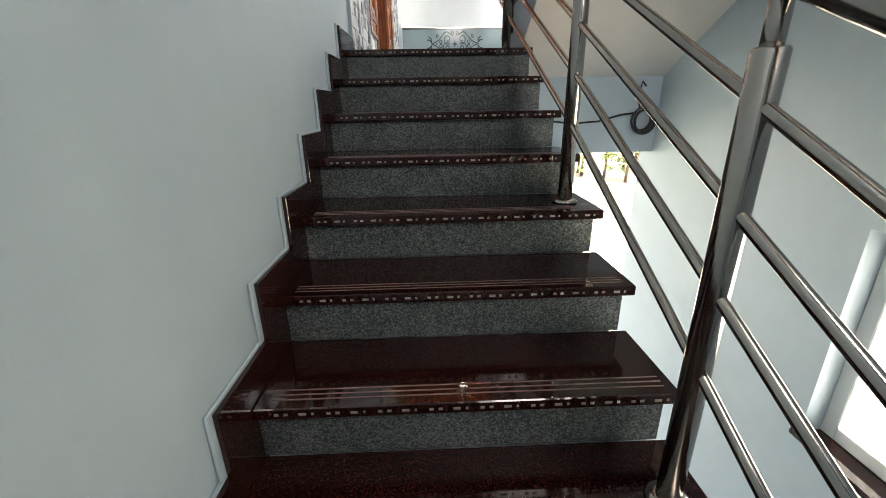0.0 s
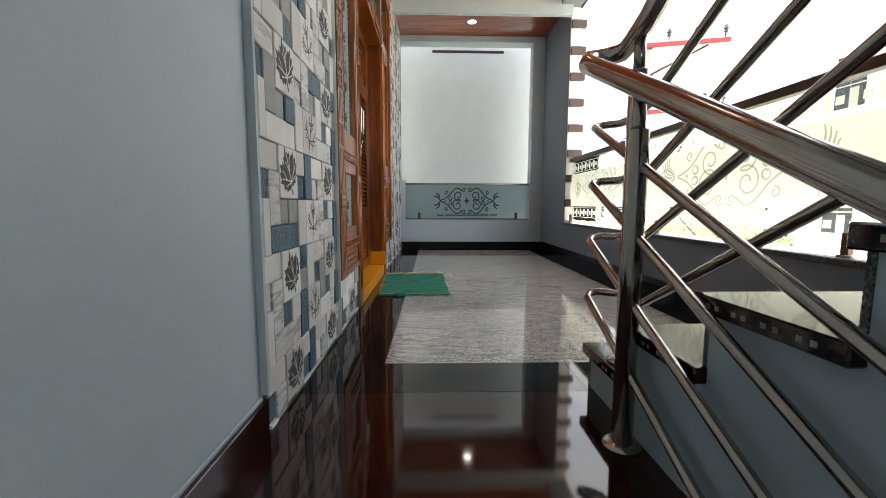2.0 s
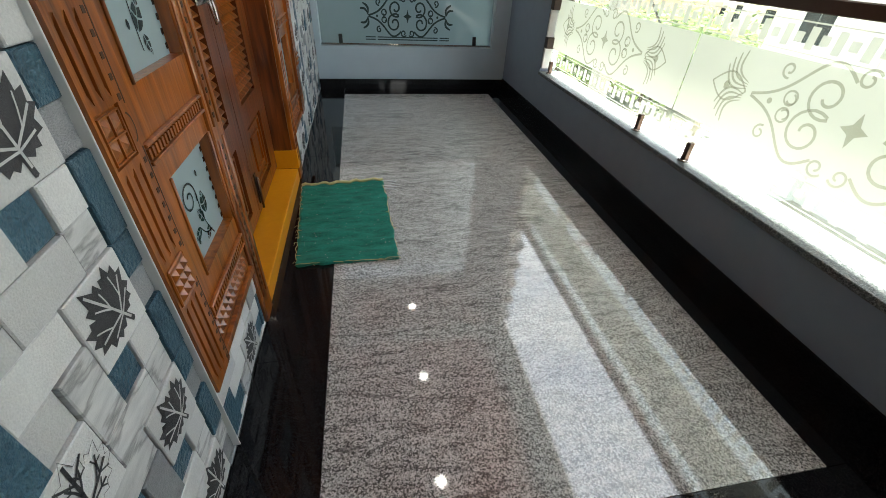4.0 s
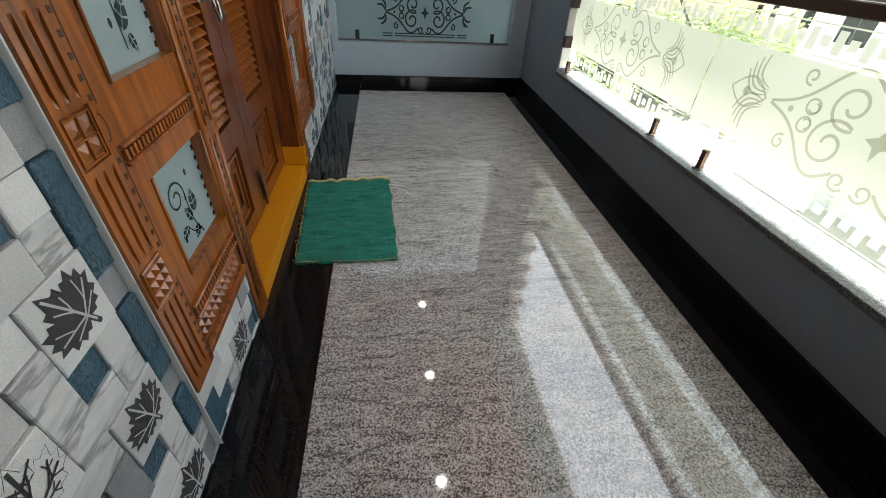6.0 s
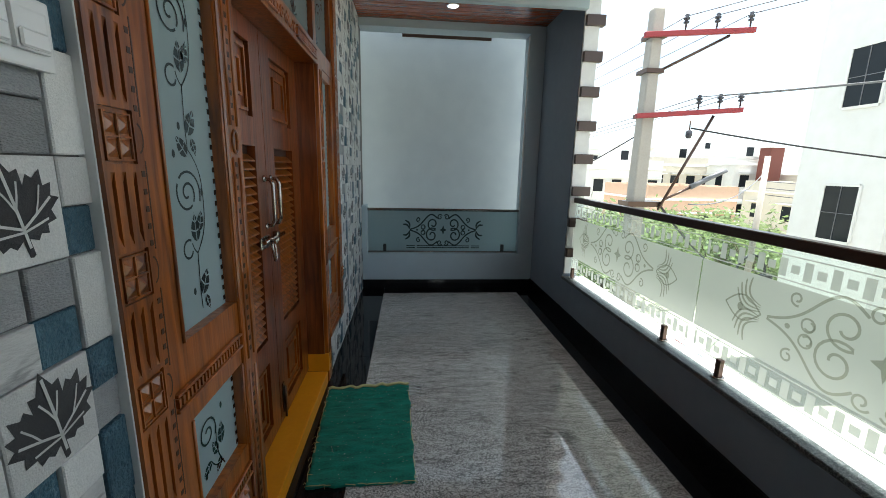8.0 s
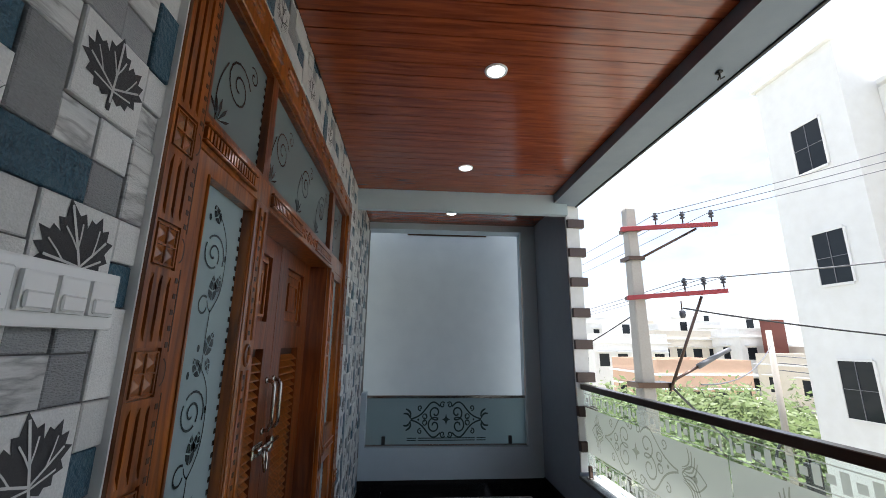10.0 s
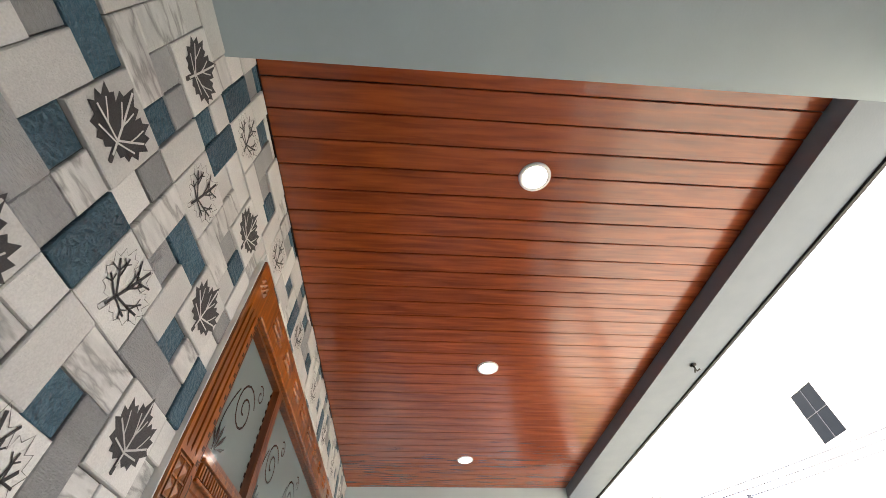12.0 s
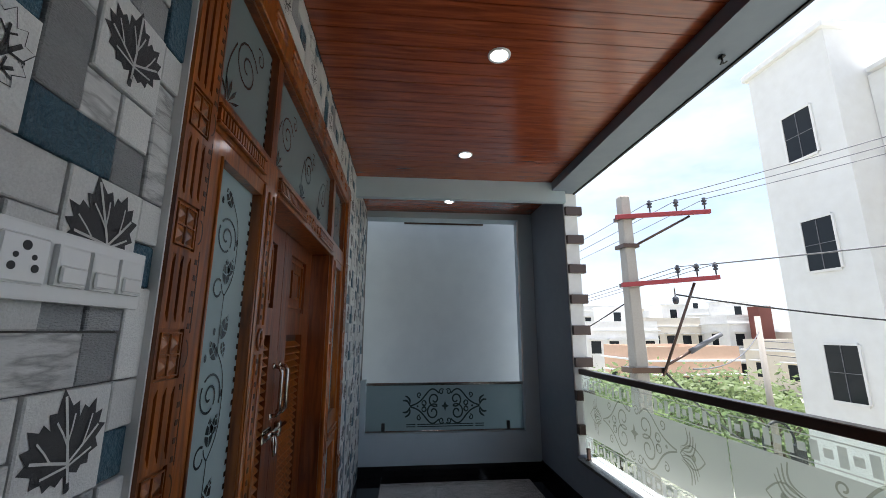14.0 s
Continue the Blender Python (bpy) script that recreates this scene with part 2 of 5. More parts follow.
GREY_GRANITE = granite("grey_granite", (0.085, 0.080, 0.077), (0.37, 0.352, 0.336), (0.69, 0.67, 0.65), 240, 0.05, 1.0, cracks=True)
BLACK_GRANITE = granite("black_granite", (0.004, 0.004, 0.005), (0.007, 0.007, 0.008), (0.02, 0.02, 0.021), 380, 0.05, 0.35, spec=0.32)
RED_GRANITE = granite("maroon_granite", (0.008, 0.002, 0.002), (0.020, 0.0055, 0.005), (0.052, 0.015, 0.012), 300, 0.06, 0.6, spec=0.6)
ROUGH_GRANITE = granite("grey_green_granite", (0.022, 0.028, 0.028), (0.07, 0.082, 0.082), (0.19, 0.21, 0.21), 260, 0.38, 0.7, 0.3, spec=0.4)
GROOVE = material("ground_granite_line", (0.20, 0.13, 0.12), 0.6, scale=30, detail_scale=200, bump=0.1)
INLAY = material("pale_inlay_mark", (0.27, 0.26, 0.24), 0.5, scale=40, bump=0)
TEAK = wood("varnished_teak", (0.40, 0.113, 0.012), (0.085, 0.018, 0.003), 0.28, (15, 15, 1.3), 0.6)
TEAK_RED = wood("red_brown_teak", (0.23, 0.056, 0.010), (0.060, 0.013, 0.003), 0.30, (15, 15, 1.3), 0.35)
# near-black brown: shade of carved hollows and gaps, put into the colour
HOLLOW_SHADE = material("recessed_carving", (0.035, 0.010, 0.004), 0.5, scale=40, bump=0.05)
PVC_WOOD = wood("brown_ceiling_panel", (0.345, 0.072, 0.017), (0.165, 0.028, 0.007), 0.25, (1.2, 16, 16), 0.4)
ORANGE = material("orange_yellow_enamel", (0.72, 0.29, 0.01), 0.35, tint=(0.62, 0.22, 0.008), scale=5, detail_scale=40, bump=0.05)
STEEL = material("brushed_steel", (0.44, 0.405, 0.37), 0.15, 1.0, tint=(0.37, 0.335, 0.305), scale=10, detail_scale=120, bump=0.02, bump_scale=300)
DARK_STEEL = material("dark_bronze_steel", (0.10, 0.065, 0.05), 0.3, 0.8, scale=10, bump=0.03)
BLACK = material("black_rubber", (0.012, 0.012, 0.013), 0.5, scale=20, bump=0.05)
BROWN_BAND = material("dark_brown_tile", (0.075, 0.045, 0.035), 0.4, tint=(0.05, 0.028, 0.022), scale=12, bump=0.1)
CLEAR = sheet_glass("clear_glass", (0.8, 0.9, 0.87), 0.97, 0.02, (0.95, 0.99, 0.97), ior=1.08)
FILM = sheet_glass("frosted_film", (0.46, 0.455, 0.42), 0.04, 0.12, (0.93, 0.95, 0.92), ior=1.04, face=0.1)
FILM_DOOR = sheet_glass("frosted_door_glass", (0.34, 0.425, 0.44), 0.04, 0.15, ior=1.2, face=0.92)
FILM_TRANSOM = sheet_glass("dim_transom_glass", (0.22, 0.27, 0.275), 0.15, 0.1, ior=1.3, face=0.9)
ETCH = sheet_glass("etched_clear_line", (0.42, 0.42, 0.37), 0.72, 0.1, (0.72, 0.72, 0.64), ior=1.04, face=0.15)
ETCH_DARK = material("clear_line_over_dark", (0.035, 0.05, 0.05), 0.15, scale=20, bump=0)
TILE_WHITE = material("white_stone_tile", (0.70, 0.70, 0.69), 0.42, tint=(0.53, 0.53, 0.53), scale=6, detail_scale=260, bump=0.30, bump_scale=330, amount=0.85, per_object=0.14)
TILE_MARBLE = material("veined_marble_tile", (0.71, 0.71, 0.70), 0.35, tint=(0.42, 0.425, 0.43), scale=4, detail_scale=12, bump=0.3, bump_scale=90, amount=0.8, stretch=(1, 1.2, 5.0), per_object=0.10, turn=0.65, veins=0.6)
TILE_GREY = material("grey_stone_tile", (0.37, 0.38, 0.39), 0.5, tint=(0.27, 0.28, 0.29), scale=9, detail_scale=140, bump=0.6, bump_scale=170, amount=0.9, stretch=(1, 1, 2.6), per_object=0.16)
TILE_BLUE = material("slate_blue_tile", (0.026, 0.083, 0.125), 0.35, tint=(0.060, 0.135, 0.185), scale=14, detail_scale=120, bump=0.9, bump_scale=110, amount=0.8, per_object=0.15)
LEAF_DARK = material("charcoal_leaf_print", (0.030, 0.031, 0.035), 0.55, tint=(0.075, 0.075, 0.08), scale=35, detail_scale=420, bump=0.4, bump_scale=300, amount=0.8)
GROUT = material("grey_grout", (0.16, 0.16, 0.155), 0.8, scale=30, bump=0.1)
SWITCH = material("white_switch_plastic", (0.80, 0.80, 0.80), 0.25, scale=4, bump=0, amount=0.1)
MAT_GREEN = material("green_cloth", (0.020, 0.36, 0.26), 0.9, tint=(0.006, 0.13, 0.095), scale=7, detail_scale=70, bump=1.0, bump_scale=90, amount=1.0, stretch=(1.3, 5.0, 1))
MAT_EDGE = material("yellow_thread", (0.60, 0.54, 0.25), 0.9, scale=60, bump=0.3)
LAMP = glowing("lit_lamp_disc", (1.0, 0.97, 0.92), 7.0)
CONCRETE = material("pole_concrete", (0.43, 0.39, 0.34), 0.8, tint=(0.34, 0.30, 0.26), scale=4, detail_scale=40, bump=0.2)
RED_STEEL = material("red_oxide_steel", (0.32, 0.03, 0.035), 0.5, scale=8, bump=0.05)
PORCELAIN = material("dark_porcelain", (0.05, 0.05, 0.06), 0.2, scale=8, bump=0)
WIRE = material("wire_grey", (0.16, 0.16, 0.17), 0.5, scale=8, bump=0)
DARK_PANE = material("dark_window_glass", (0.020, 0.024, 0.028), 0.08, scale=3, bump=0, amount=0.8, spec=0.16)
HOUSE_WHITE = material("house_white", (0.74, 0.73, 0.70), 0.7, tint=(0.62, 0.60, 0.56), scale=0.5, detail_scale=4, bump=0.05, bump_scale=20, per_object=0.06)
HOUSE_CREAM = material("house_cream", (0.66, 0.60, 0.50), 0.7, tint=(0.56, 0.50, 0.42), scale=0.5, detail_scale=4, bump=0.05, bump_scale=20, per_object=0.08)
HOUSE_PEACH = material("house_peach", (0.62, 0.41, 0.29), 0.7, tint=(0.52, 0.34, 0.24), scale=0.5, detail_scale=4, bump=0.05, bump_scale=20)
HOUSE_RED = material("house_maroon", (0.17, 0.05, 0.035), 0.7, scale=0.6, bump=0.05)
SOIL = material("dry_ground", (0.37, 0.345, 0.295), 0.9, tint=(0.28, 0.275, 0.20), scale=0.12, detail_scale=1.5, bump=0.3, bump_scale=6, amount=1.0)
LEAVES = material("bush_leaves", (0.085, 0.13, 0.03), 0.6, tint=(0.16, 0.19, 0.05), scale=1.5, detail_scale=12, bump=0.1)
BARK = material("bush_bark", (0.13, 0.09, 0.06), 0.8, scale=8, bump=0.3)


# ---- building helpers ----
def box(bm, x0, x1, y0, y1, z0, z1, bevel=0.0, segments=1):
    r = bmesh.ops.create_cube(bm, size=1, matrix=Matrix.Translation(((x0 + x1) / 2, (y0 + y1) / 2, (z0 + z1) / 2)) @ Matrix.Diagonal((abs(x1 - x0), abs(y1 - y0), abs(z1 - z0), 1)))
    if bevel:
        edges = list({e for v in r["verts"] for e in v.link_edges})
        bmesh.ops.bevel(bm, geom=edges, offset=bevel, segments=segments, affect="EDGES", profile=0.7)
    return bm


def boxed(*a, **k):
    return box(bmesh.new(), *a, **k)


def tube(bm, pts, r, n=12, r_end=None, caps=True):
    """A round bar along points, with mitred joints."""
    pts = [Vector(p) for p in pts]
    rings, up = [], None
    for i, p in enumerate(pts):
        a = (p - pts[i - 1]).normalized() if i else None
        b = (pts[i + 1] - p).normalized() if i + 1 < len(pts) else None
        d = ((a or b) + (b or a)).normalized()
        if up is None:
            up = d.orthogonal().normalized()
        up = (up - d * up.dot(d)).normalized()
        side = d.cross(up)
        rad = r if r_end is None else r + (r_end - r) * i / (len(pts) - 1)
        rings.append([bm.verts.new(p + (up * math.cos(t) + side * math.sin(t)) * rad) for t in (2 * math.pi * k / n for k in range(n))])
    for u, v in zip(rings, rings[1:]):
        for k in range(n):
            f = bm.faces.new((u[k], u[(k + 1) % n], v[(k + 1) % n], v[k]))
            f.smooth = True
    if caps:
        bm.faces.new(rings[0][::-1])
        bm.faces.new(rings[-1])
    return bm


def lathe(bm, profile, at, n=20, axis="z"):
    """A turned shape: (radius, height) pairs round an axis through at."""
    rings = []
    for r, h in profile:
        ring = []
        for k in range(n):
            t = 2 * math.pi * k / n
            c, s = r * math.cos(t), r * math.sin(t)
            v = {"z": (c, s, h), "x": (h, c, s), "y": (s, h, c)}[axis]
            ring.append(bm.verts.new(Vector(at) + Vector(v)))
        rings.append(ring)
    for u, v in zip(rings, rings[1:]):
        for k in range(n):
            f = bm.faces.new((u[k], u[(k + 1) % n], v[(k + 1) % n], v[k]))
            f.smooth = True
    bm.faces.new(rings[0][::-1])
    bm.faces.new(rings[-1])
    return bm


def ribbon(bm, pts, w, plane, taper=False):
    """A flat band of width w along 2D points, laid out by plane(u, v)."""
    pts = [Vector(p) for p in pts]
    prev = None
    for i, p in enumerate(pts):
        d = (pts[min(i + 1, len(pts) - 1)] - pts[max(i - 1, 0)]).normalized()
        nrm = Vector((-d.y, d.x)) * w / 2
        if taper:
            nrm *= 0.25 + 0.75 * math.sin(math.pi * min(1, 0.15 + 0.85 * (1 - i / (len(pts) - 1))))
        cur = (bm.verts.new(plane(*(p + nrm))), bm.verts.new(plane(*(p - nrm))))
        if prev:
            bm.faces.new((prev[0], prev[1], cur[1], cur[0]))
        prev = cur
    return bm


def patch(bm, pts, plane):
    bm.faces.new([bm.verts.new(plane(u, v)) for u, v in pts])
    return bm


def link(name, bm, mat, parent=None, label=""):
    bmesh.ops.recalc_face_normals(bm, faces=bm.faces)
    me = bpy.data.meshes.new(name)
    bm.to_mesh(me)
    bm.free()
    me.materials.append(mat)
    ob = new(name, me)
    if parent is not None:
        ob.parent = parent
    if label:
        ob["label"] = label
    return ob


def part(name, bm, mat, parent, label=""):
    return link(name, bm, mat, parent, label)


def thing(name, label, category, group="", kind=""):
    return tagged(new(name), label, category, group, kind)


def structure(name, bm, mat, label="", category=""):
    return tagged(link(name, bm, mat), label, category, "", "structure")


def spiral(cx, cy, r, turns, start=0.0, hand=1, r_in=0.15, n=26):
    return [(cx + r * (1 - (1 - r_in) * i / n) * math.cos(start + hand * turns * 2 * math.pi * i / n), cy + r * (1 - (1 - r_in) * i / n) * math.sin(start + hand * turns * 2 * math.pi * i / n)) for i in range(n + 1)]


def arc(p, q, bend, n=12):
    p, q = Vector(p), Vector(q)
    d = q - p
    s = Vector((-d.y, d.x))
    return [tuple(p + d * (i / n) + s * bend * math.sin(math.pi * i / n)) for i in range(n + 1)]


# ---- the large structure ----
PORCH_END, CEIL = 4.95, 2.88
CEIL_E, CEIL_S, CEIL_N = 1.845, 0.508, 3.875
RISE, GO = 0.162, 0.2772
C_RISE, C_GO = 0.148, 0.278
N_DOWN = 12

# stair walls
bm = box(bmesh.new(), -0.30, -0.022, -4.3, 0.3, -3.3, 3.1)
structure("wall_west", bm, PALE_BLUE, "pale blue painted plaster wall beside the stairs", "wall")
bm = bmesh.new()
WIN = (-2.25, -1.18, -1.62, -0.72)
box(bm, 1.95, 2.12, -4.3, WIN[0], -3.3, 3.1)
box(bm, 1.95, 2.12, WIN[1], 0.45, -3.3, 3.1)
box(bm, 1.95, 2.12, WIN[0], WIN[1], -3.3, WIN[2])
box(bm, 1.95, 2.12, WIN[0], WIN[1], WIN[3], 3.1)
structure("wall_east", bm, PALE_BLUE, "pale blue painted stairwell wall with a window", "wall")
# unseen wall; the gap is made up to let sky light onto the west side
bm = box(bmesh.new(), -0.30, 2.12, -4.5, -4.3, -3.3, 1.35)
box(bm, -0.30, 2.12, -4.5, -4.3, 2.55, 3.1)
box(bm, -0.30, 0.95, -4.5, -4.3, 1.35, 2.55)
box(bm, 1.86, 2.12, -4.5, -4.3, 1.35, 2.55)
structure("wall_south", bm, PALE_BLUE, "unseen pale blue wall closing the stairwell, with an added light opening", "wall")
structure("ceiling_stairs", boxed(-0.30, 2.12, -4.5, 0.25, 2.98, 3.18), SOFFIT, "plain painted concrete ceiling over the stairs", "ceiling")
structure("floor_stairs", boxed(-0.30, 1.95, -4.3, 0.3, -3.5, -3.3), GREY_GRANITE, "grey stone floor at the foot of the stairs", "floor")

# house wall behind the carved tiles, with the door opening
D0, D1, DTOP, DLOW = 1.10, 3.435, 2.57, 0.262
P0, P1, P2, P3 = 1.60, 1.70, 2.85, 2.95
A0, A1 = D0 + 0.115, D1 - 0.115          # inner edges of the architraves
bm = bmesh.new()
box(bm, -0.30, -0.012, 0.3, D0, -0.4, 3.1)
box(bm, -0.30, -0.012, D1, 5.2, -0.4, 3.1)
box(bm, -0.30, -0.012, D0, D1, DTOP, 3.1)
box(bm, -0.30, -0.012, D0, P0, -0.4, DLOW)
box(bm, -0.30, -0.012, P3, D1, -0.4, DLOW)
box(bm, -0.30, -0.159, P0, P3, -0.4, 0.06)
tile_wall = structure("wall_tiled", bm, GROUT, "house wall clad in grey, white and slate-blue leaf tiles", "wall")
bm = bmesh.new()
box(bm, -1.6, -1.5, D0 - 0.3, D1 + 0.3, 0, 3.1)
box(bm, -1.5, -0.30, D0 - 0.3, D0 - 0.2, 0, 3.1)
box(bm, -1.5, -0.30, D1 + 0.2, D1 + 0.3, 0, 3.1)
box(bm, -1.5, -0.30, D0 - 0.2, D1 + 0.2, 3.0, 3.1)
box(bm, -1.5, -0.30, D0 - 0.2, D1 + 0.2, -0.1, 0)
structure("wall_hall", bm, SLATE, "dim plain hall behind the closed doors", "wall")

structure("trim_return", boxed(-0.0215, -0.0006, 0.286, 0.2992, 0.108, 2.98), PALE_BLUE, "pale blue plaster edge of the tiled wall", "trim")
structure("trim_caulk", boxed(-0.011, 0.013, D0 - 0.0045, D0 - 0.0005, 0.01, DTOP, 0.0006), WHITE, "white caulk line beside the door frame", "trim")

# far end of the porch: low wall, jambs and lintel round an open bay
EAST = 1.978
bm = bmesh.new()
box(bm, 0.0, EAST, PORCH_END, 5.15, -0.4, 0.41)
box(bm, 1.815, EAST, PORCH_END, 5.15, 0.41, 2.805)
box(bm, 0.0, EAST, PORCH_END, 5.15, 2.805, 3.1)
box(bm, 0.0, 0.055, PORCH_END - 0.02, 5.13, 0.41, 0.955)
structure("wall_north", bm, PALE_BLUE, "pale blue painted end wall with an open bay", "wall")
rr = random.Random(21)
bm = bmesh.new()
z = 0.93
while z < 2.78:
    h = rr.uniform(0.03, 0.11)
    box(bm, 1.8145 - rr.uniform(0.008, 0.022), 1.8148, PORCH_END + 0.02, PORCH_END + 0.032, z, min(z + h, 2.80))
    z += h
structure("trim_bay", bm, WHITE, "ragged white line down the jamb of the bay", "trim")
pier = structure("wall_pier", boxed(EAST, 2.11, 3.97, 5.15, -0.4, 3.1), SLATE, "slate grey painted pier at the porch corner", "wall")
part("pier_edge", boxed(EAST + 0.005, 2.11, 3.945, 3.968, 0.44, 2.845), WHITE, pier, "white painted pier edge")
for k in range(8):
    z = 2.662 - k * 0.2825
    part("pier_band", boxed(EAST + 0.002 if k > 5 else EAST + 0.008, 2.15, 3.915, 3.975, z - 0.085, z, 0.004), BROWN_BAND, pier, "dark brown tile band")

# parapet
structure("wall_parapet", boxed(EAST, 2.11, 0.45, 3.97, -0.4, 0.39), SLATE, "slate grey painted parapet wall under the glass", "parapet")
structure("parapet_sill", boxed(EAST - 0.022, 2.037, 0.45, 3.943, 0.39, 0.417, 0.004), ROUGH_GRANITE, "grey granite parapet coping", "sill")
# outer half of the coping in a lighter colour, painting the sun on it
structure("parapet_cap", boxed(2.0372, 2.17, 0.45, 3.943, 0.39, 0.417, 0.004), SOFFIT, "outer edge of the coping, coloured pale for sunlight", "sill")

# floors: each stone its own slab
def slabs(name, rects, mat, label, gap=0.0012):
    floor = thing(name, label, "floor", kind="structure")
    for x0, x1, y0, y1 in rects:
        part("slab", boxed(x0 + gap, x1 - gap, y0 + gap, y1 - gap, -0.03, 0.0), mat, floor)
    return floor


slabs("floor_grey", [(0.25, 1.765, 0.765, 2.68), (0.25, 1.765, 2.68, 4.745)], GREY_GRANITE, "polished speckled grey granite porch floor")
slabs("floor_border", [(0.0, 0.25, 1.40, 3.2), (0.0, 0.25, 3.2, 4.95), (0.0, 0.25, 0.765, 1.40), (1.765, 1.978, 0.765, 2.6), (1.765, 1.978, 2.6, 4.95), (0.25, 1.765, 4.745, 4.95), (0.0, 0.95, 0.52, 0.765), (0.95, 1.978, 0.52, 0.765)], BLACK_GRANITE, "polished black granite floor border")
slabs("floor_landing", [(0.0, 1.03, 0.0, 0.52), (1.03, 1.95, 0.3, 0.52)], RED_GRANITE, "polished maroon granite landing floor")
bm = box(bmesh.new(), -0.012, 1.02, 0.03, 0.3, -0.40, -0.032)
box(bm, -0.012, 1.949, 0.3, PORCH_END - 0.001, -0.40, -0.032)
structure("floor_base", bm, GROUT, "concrete porch slab under the granite", "floor")
bm = bmesh.new()
box(bm, EAST - 0.014, EAST - 0.0005, 0.6, 4.936, 0.0, 0.115, 0.002)
structure("baseboard_east", bm, BLACK_GRANITE, "black granite skirting along the parapet", "skirting")
structure("baseboard_north", boxed(0.002, EAST - 0.0005, 4.9365, 4.9495, 0.0, 0.10, 0.002), BLACK_GRANITE, "black granite skirting under the end wall", "skirting")

# ceiling of narrow boards with open grooves, and the beams round it
PLANK = 0.0998
bm = bmesh.new()
y = CEIL_S
while y < CEIL_N - 0.01:
    y1 = min(y + PLANK, CEIL_N)
    box(bm, 0.0, CEIL_E, y + 0.0016, y1 - 0.0016, CEIL, CEIL + 0.012, 0.0025)
    y = y1
for k in range(10):
    a, b = 3.938 + k * 0.1012, 3.938 + (k + 1) * 0.1012
    box(bm, 0.0, EAST, a + 0.0016, b - 0.0016, CEIL, CEIL + 0.012, 0.0025)
structure("ceiling", bm, PVC_WOOD, "red-brown wood-look boarded porch ceiling", "ceiling")
# solid slab; its dark colour is the shade seen through the board gaps
structure("ceiling_slab", boxed(-0.012, 2.10, 0.25, 5.15, CEIL + 0.0125, 3.18), HOLLOW_SHADE, "slab above the ceiling boards, coloured dark as shade", "ceiling")
bm = bmesh.new()
box(bm, -0.011, CEIL_E, 0.25, CEIL_S + 0.0005, 2.70, 3.0)
structure("beam_south", bm, PALE_BLUE, "pale blue painted cross beam", "beam")
structure("beam_north", boxed(-0.011, EAST - 0.001, CEIL_N + 0.0005, 3.935, 2.688, 3.0), PALE_BLUE, "pale blue painted cross beam", "beam")
bm = box(bmesh.new(), CEIL_E + 0.001, 2.082, 0.252, 3.97, 2.80, 3.1)
structure("beam_east", bm, SLATE, "slate grey painted edge beam over the parapet", "beam")
structure("beam_edge", boxed(2.083, 2.098, 0.25, 4.0, 2.79, 3.1), BLACK, "dark drip edge of the beam", "beam")
structure("roof", boxed(-4.0, 2.3, -4.6, 5.3, 3.19, 3.35), SOFFIT, "flat concrete roof slab", "roof")


structure("beam_landing", boxed(1.021, 1.949, 0.302, 0.5, -0.61, -0.401), PALE_BLUE, "pale blue painted beam under the landing", "beam")
structure("beam_landing_face", boxed(1.021, 1.949, 0.285, 0.2995, -0.61, -0.036), PALE_BLUE, "pale blue painted landing edge", "beam")


# ---- lower flight ----
def tread_marks(y, z, x0, x1, front):
    """Small pale marks along the nosing."""
    bm = bmesh.new()
    x, k = x0 + 0.05, 0
    while x < x1 - 0.03:
        w = (0.010, 0.010, 0.018, 0.006)[k % 4]
        box(bm, x, x + w, y - 0.0008 * front, y + 0.001 * front, z - 0.020, z - 0.013)
        x += w + (0.012, 0.026, 0.012, 0.03)[k % 4]
        k += 1
    return bm


flight = thing("staircase", "maroon granite treads on grey granite risers", "staircase")
for k in range(0, N_DOWN + 1):
    yk, zk = -k * GO, -k * RISE
    if k:
        tr = part("tread", boxed(0.0, 1.043, yk, yk + GO + 0.022, zk - 0.032, zk, 0.003), RED_GRANITE, flight, "polished maroon granite tread")
        bm = bmesh.new()
        for d in (0.030, 0.048, 0.066):
            box(bm, 0.03, 1.015, yk + d, yk + d + 0.005, zk - 0.001, zk + 0.0006)
        part("grip_line", bm, GROOVE, tr, "ground grip lines")
    else:
        tr = flight
    tagged(part("nosing_mark", tread_marks(yk, zk, 0.0, 1.043, 1), INLAY, tr, "pale marks inlaid in the nosing"), kind="stuff")
    part("riser", boxed(0.0, 1.015, yk + 0.022, yk + 0.040, zk - RISE + 0.001, zk - 0.033), ROUGH_GRANITE, flight, "speckled grey granite riser")
    sk = boxed(-0.0125, -0.0001, yk - 0.125, (yk + GO - 0.1254) if k else 0.285, zk - RISE - 0.03, zk + 0.098, 0.0015)
    part("skirting", sk, RED_GRANITE, flight, "maroon granite stair skirting")
    part("skirting_backing", boxed(-0.0215, -0.0127, yk - 0.143, (yk + GO - 0.1435) if k else 0.285, zk - RISE - 0.03, zk + 0.106, 0.003), PALE_BLUE, flight, "pale blue plaster behind the skirting")
def prism(profile, x0, x1):
    """A (y, z) outline drawn out from x0 to x1."""
    bm = bmesh.new()
    l, r = [[bm.verts.new((x, a, b)) for a, b in profile] for x in (x0, x1)]
    bm.faces.new(l)
    bm.faces.new(r[::-1])
    for i in range(len(l)):
        bm.faces.new((l[i], r[i], r[(i + 1) % len(l)], l[(i + 1) % len(l)]))
    return bm


steps = []
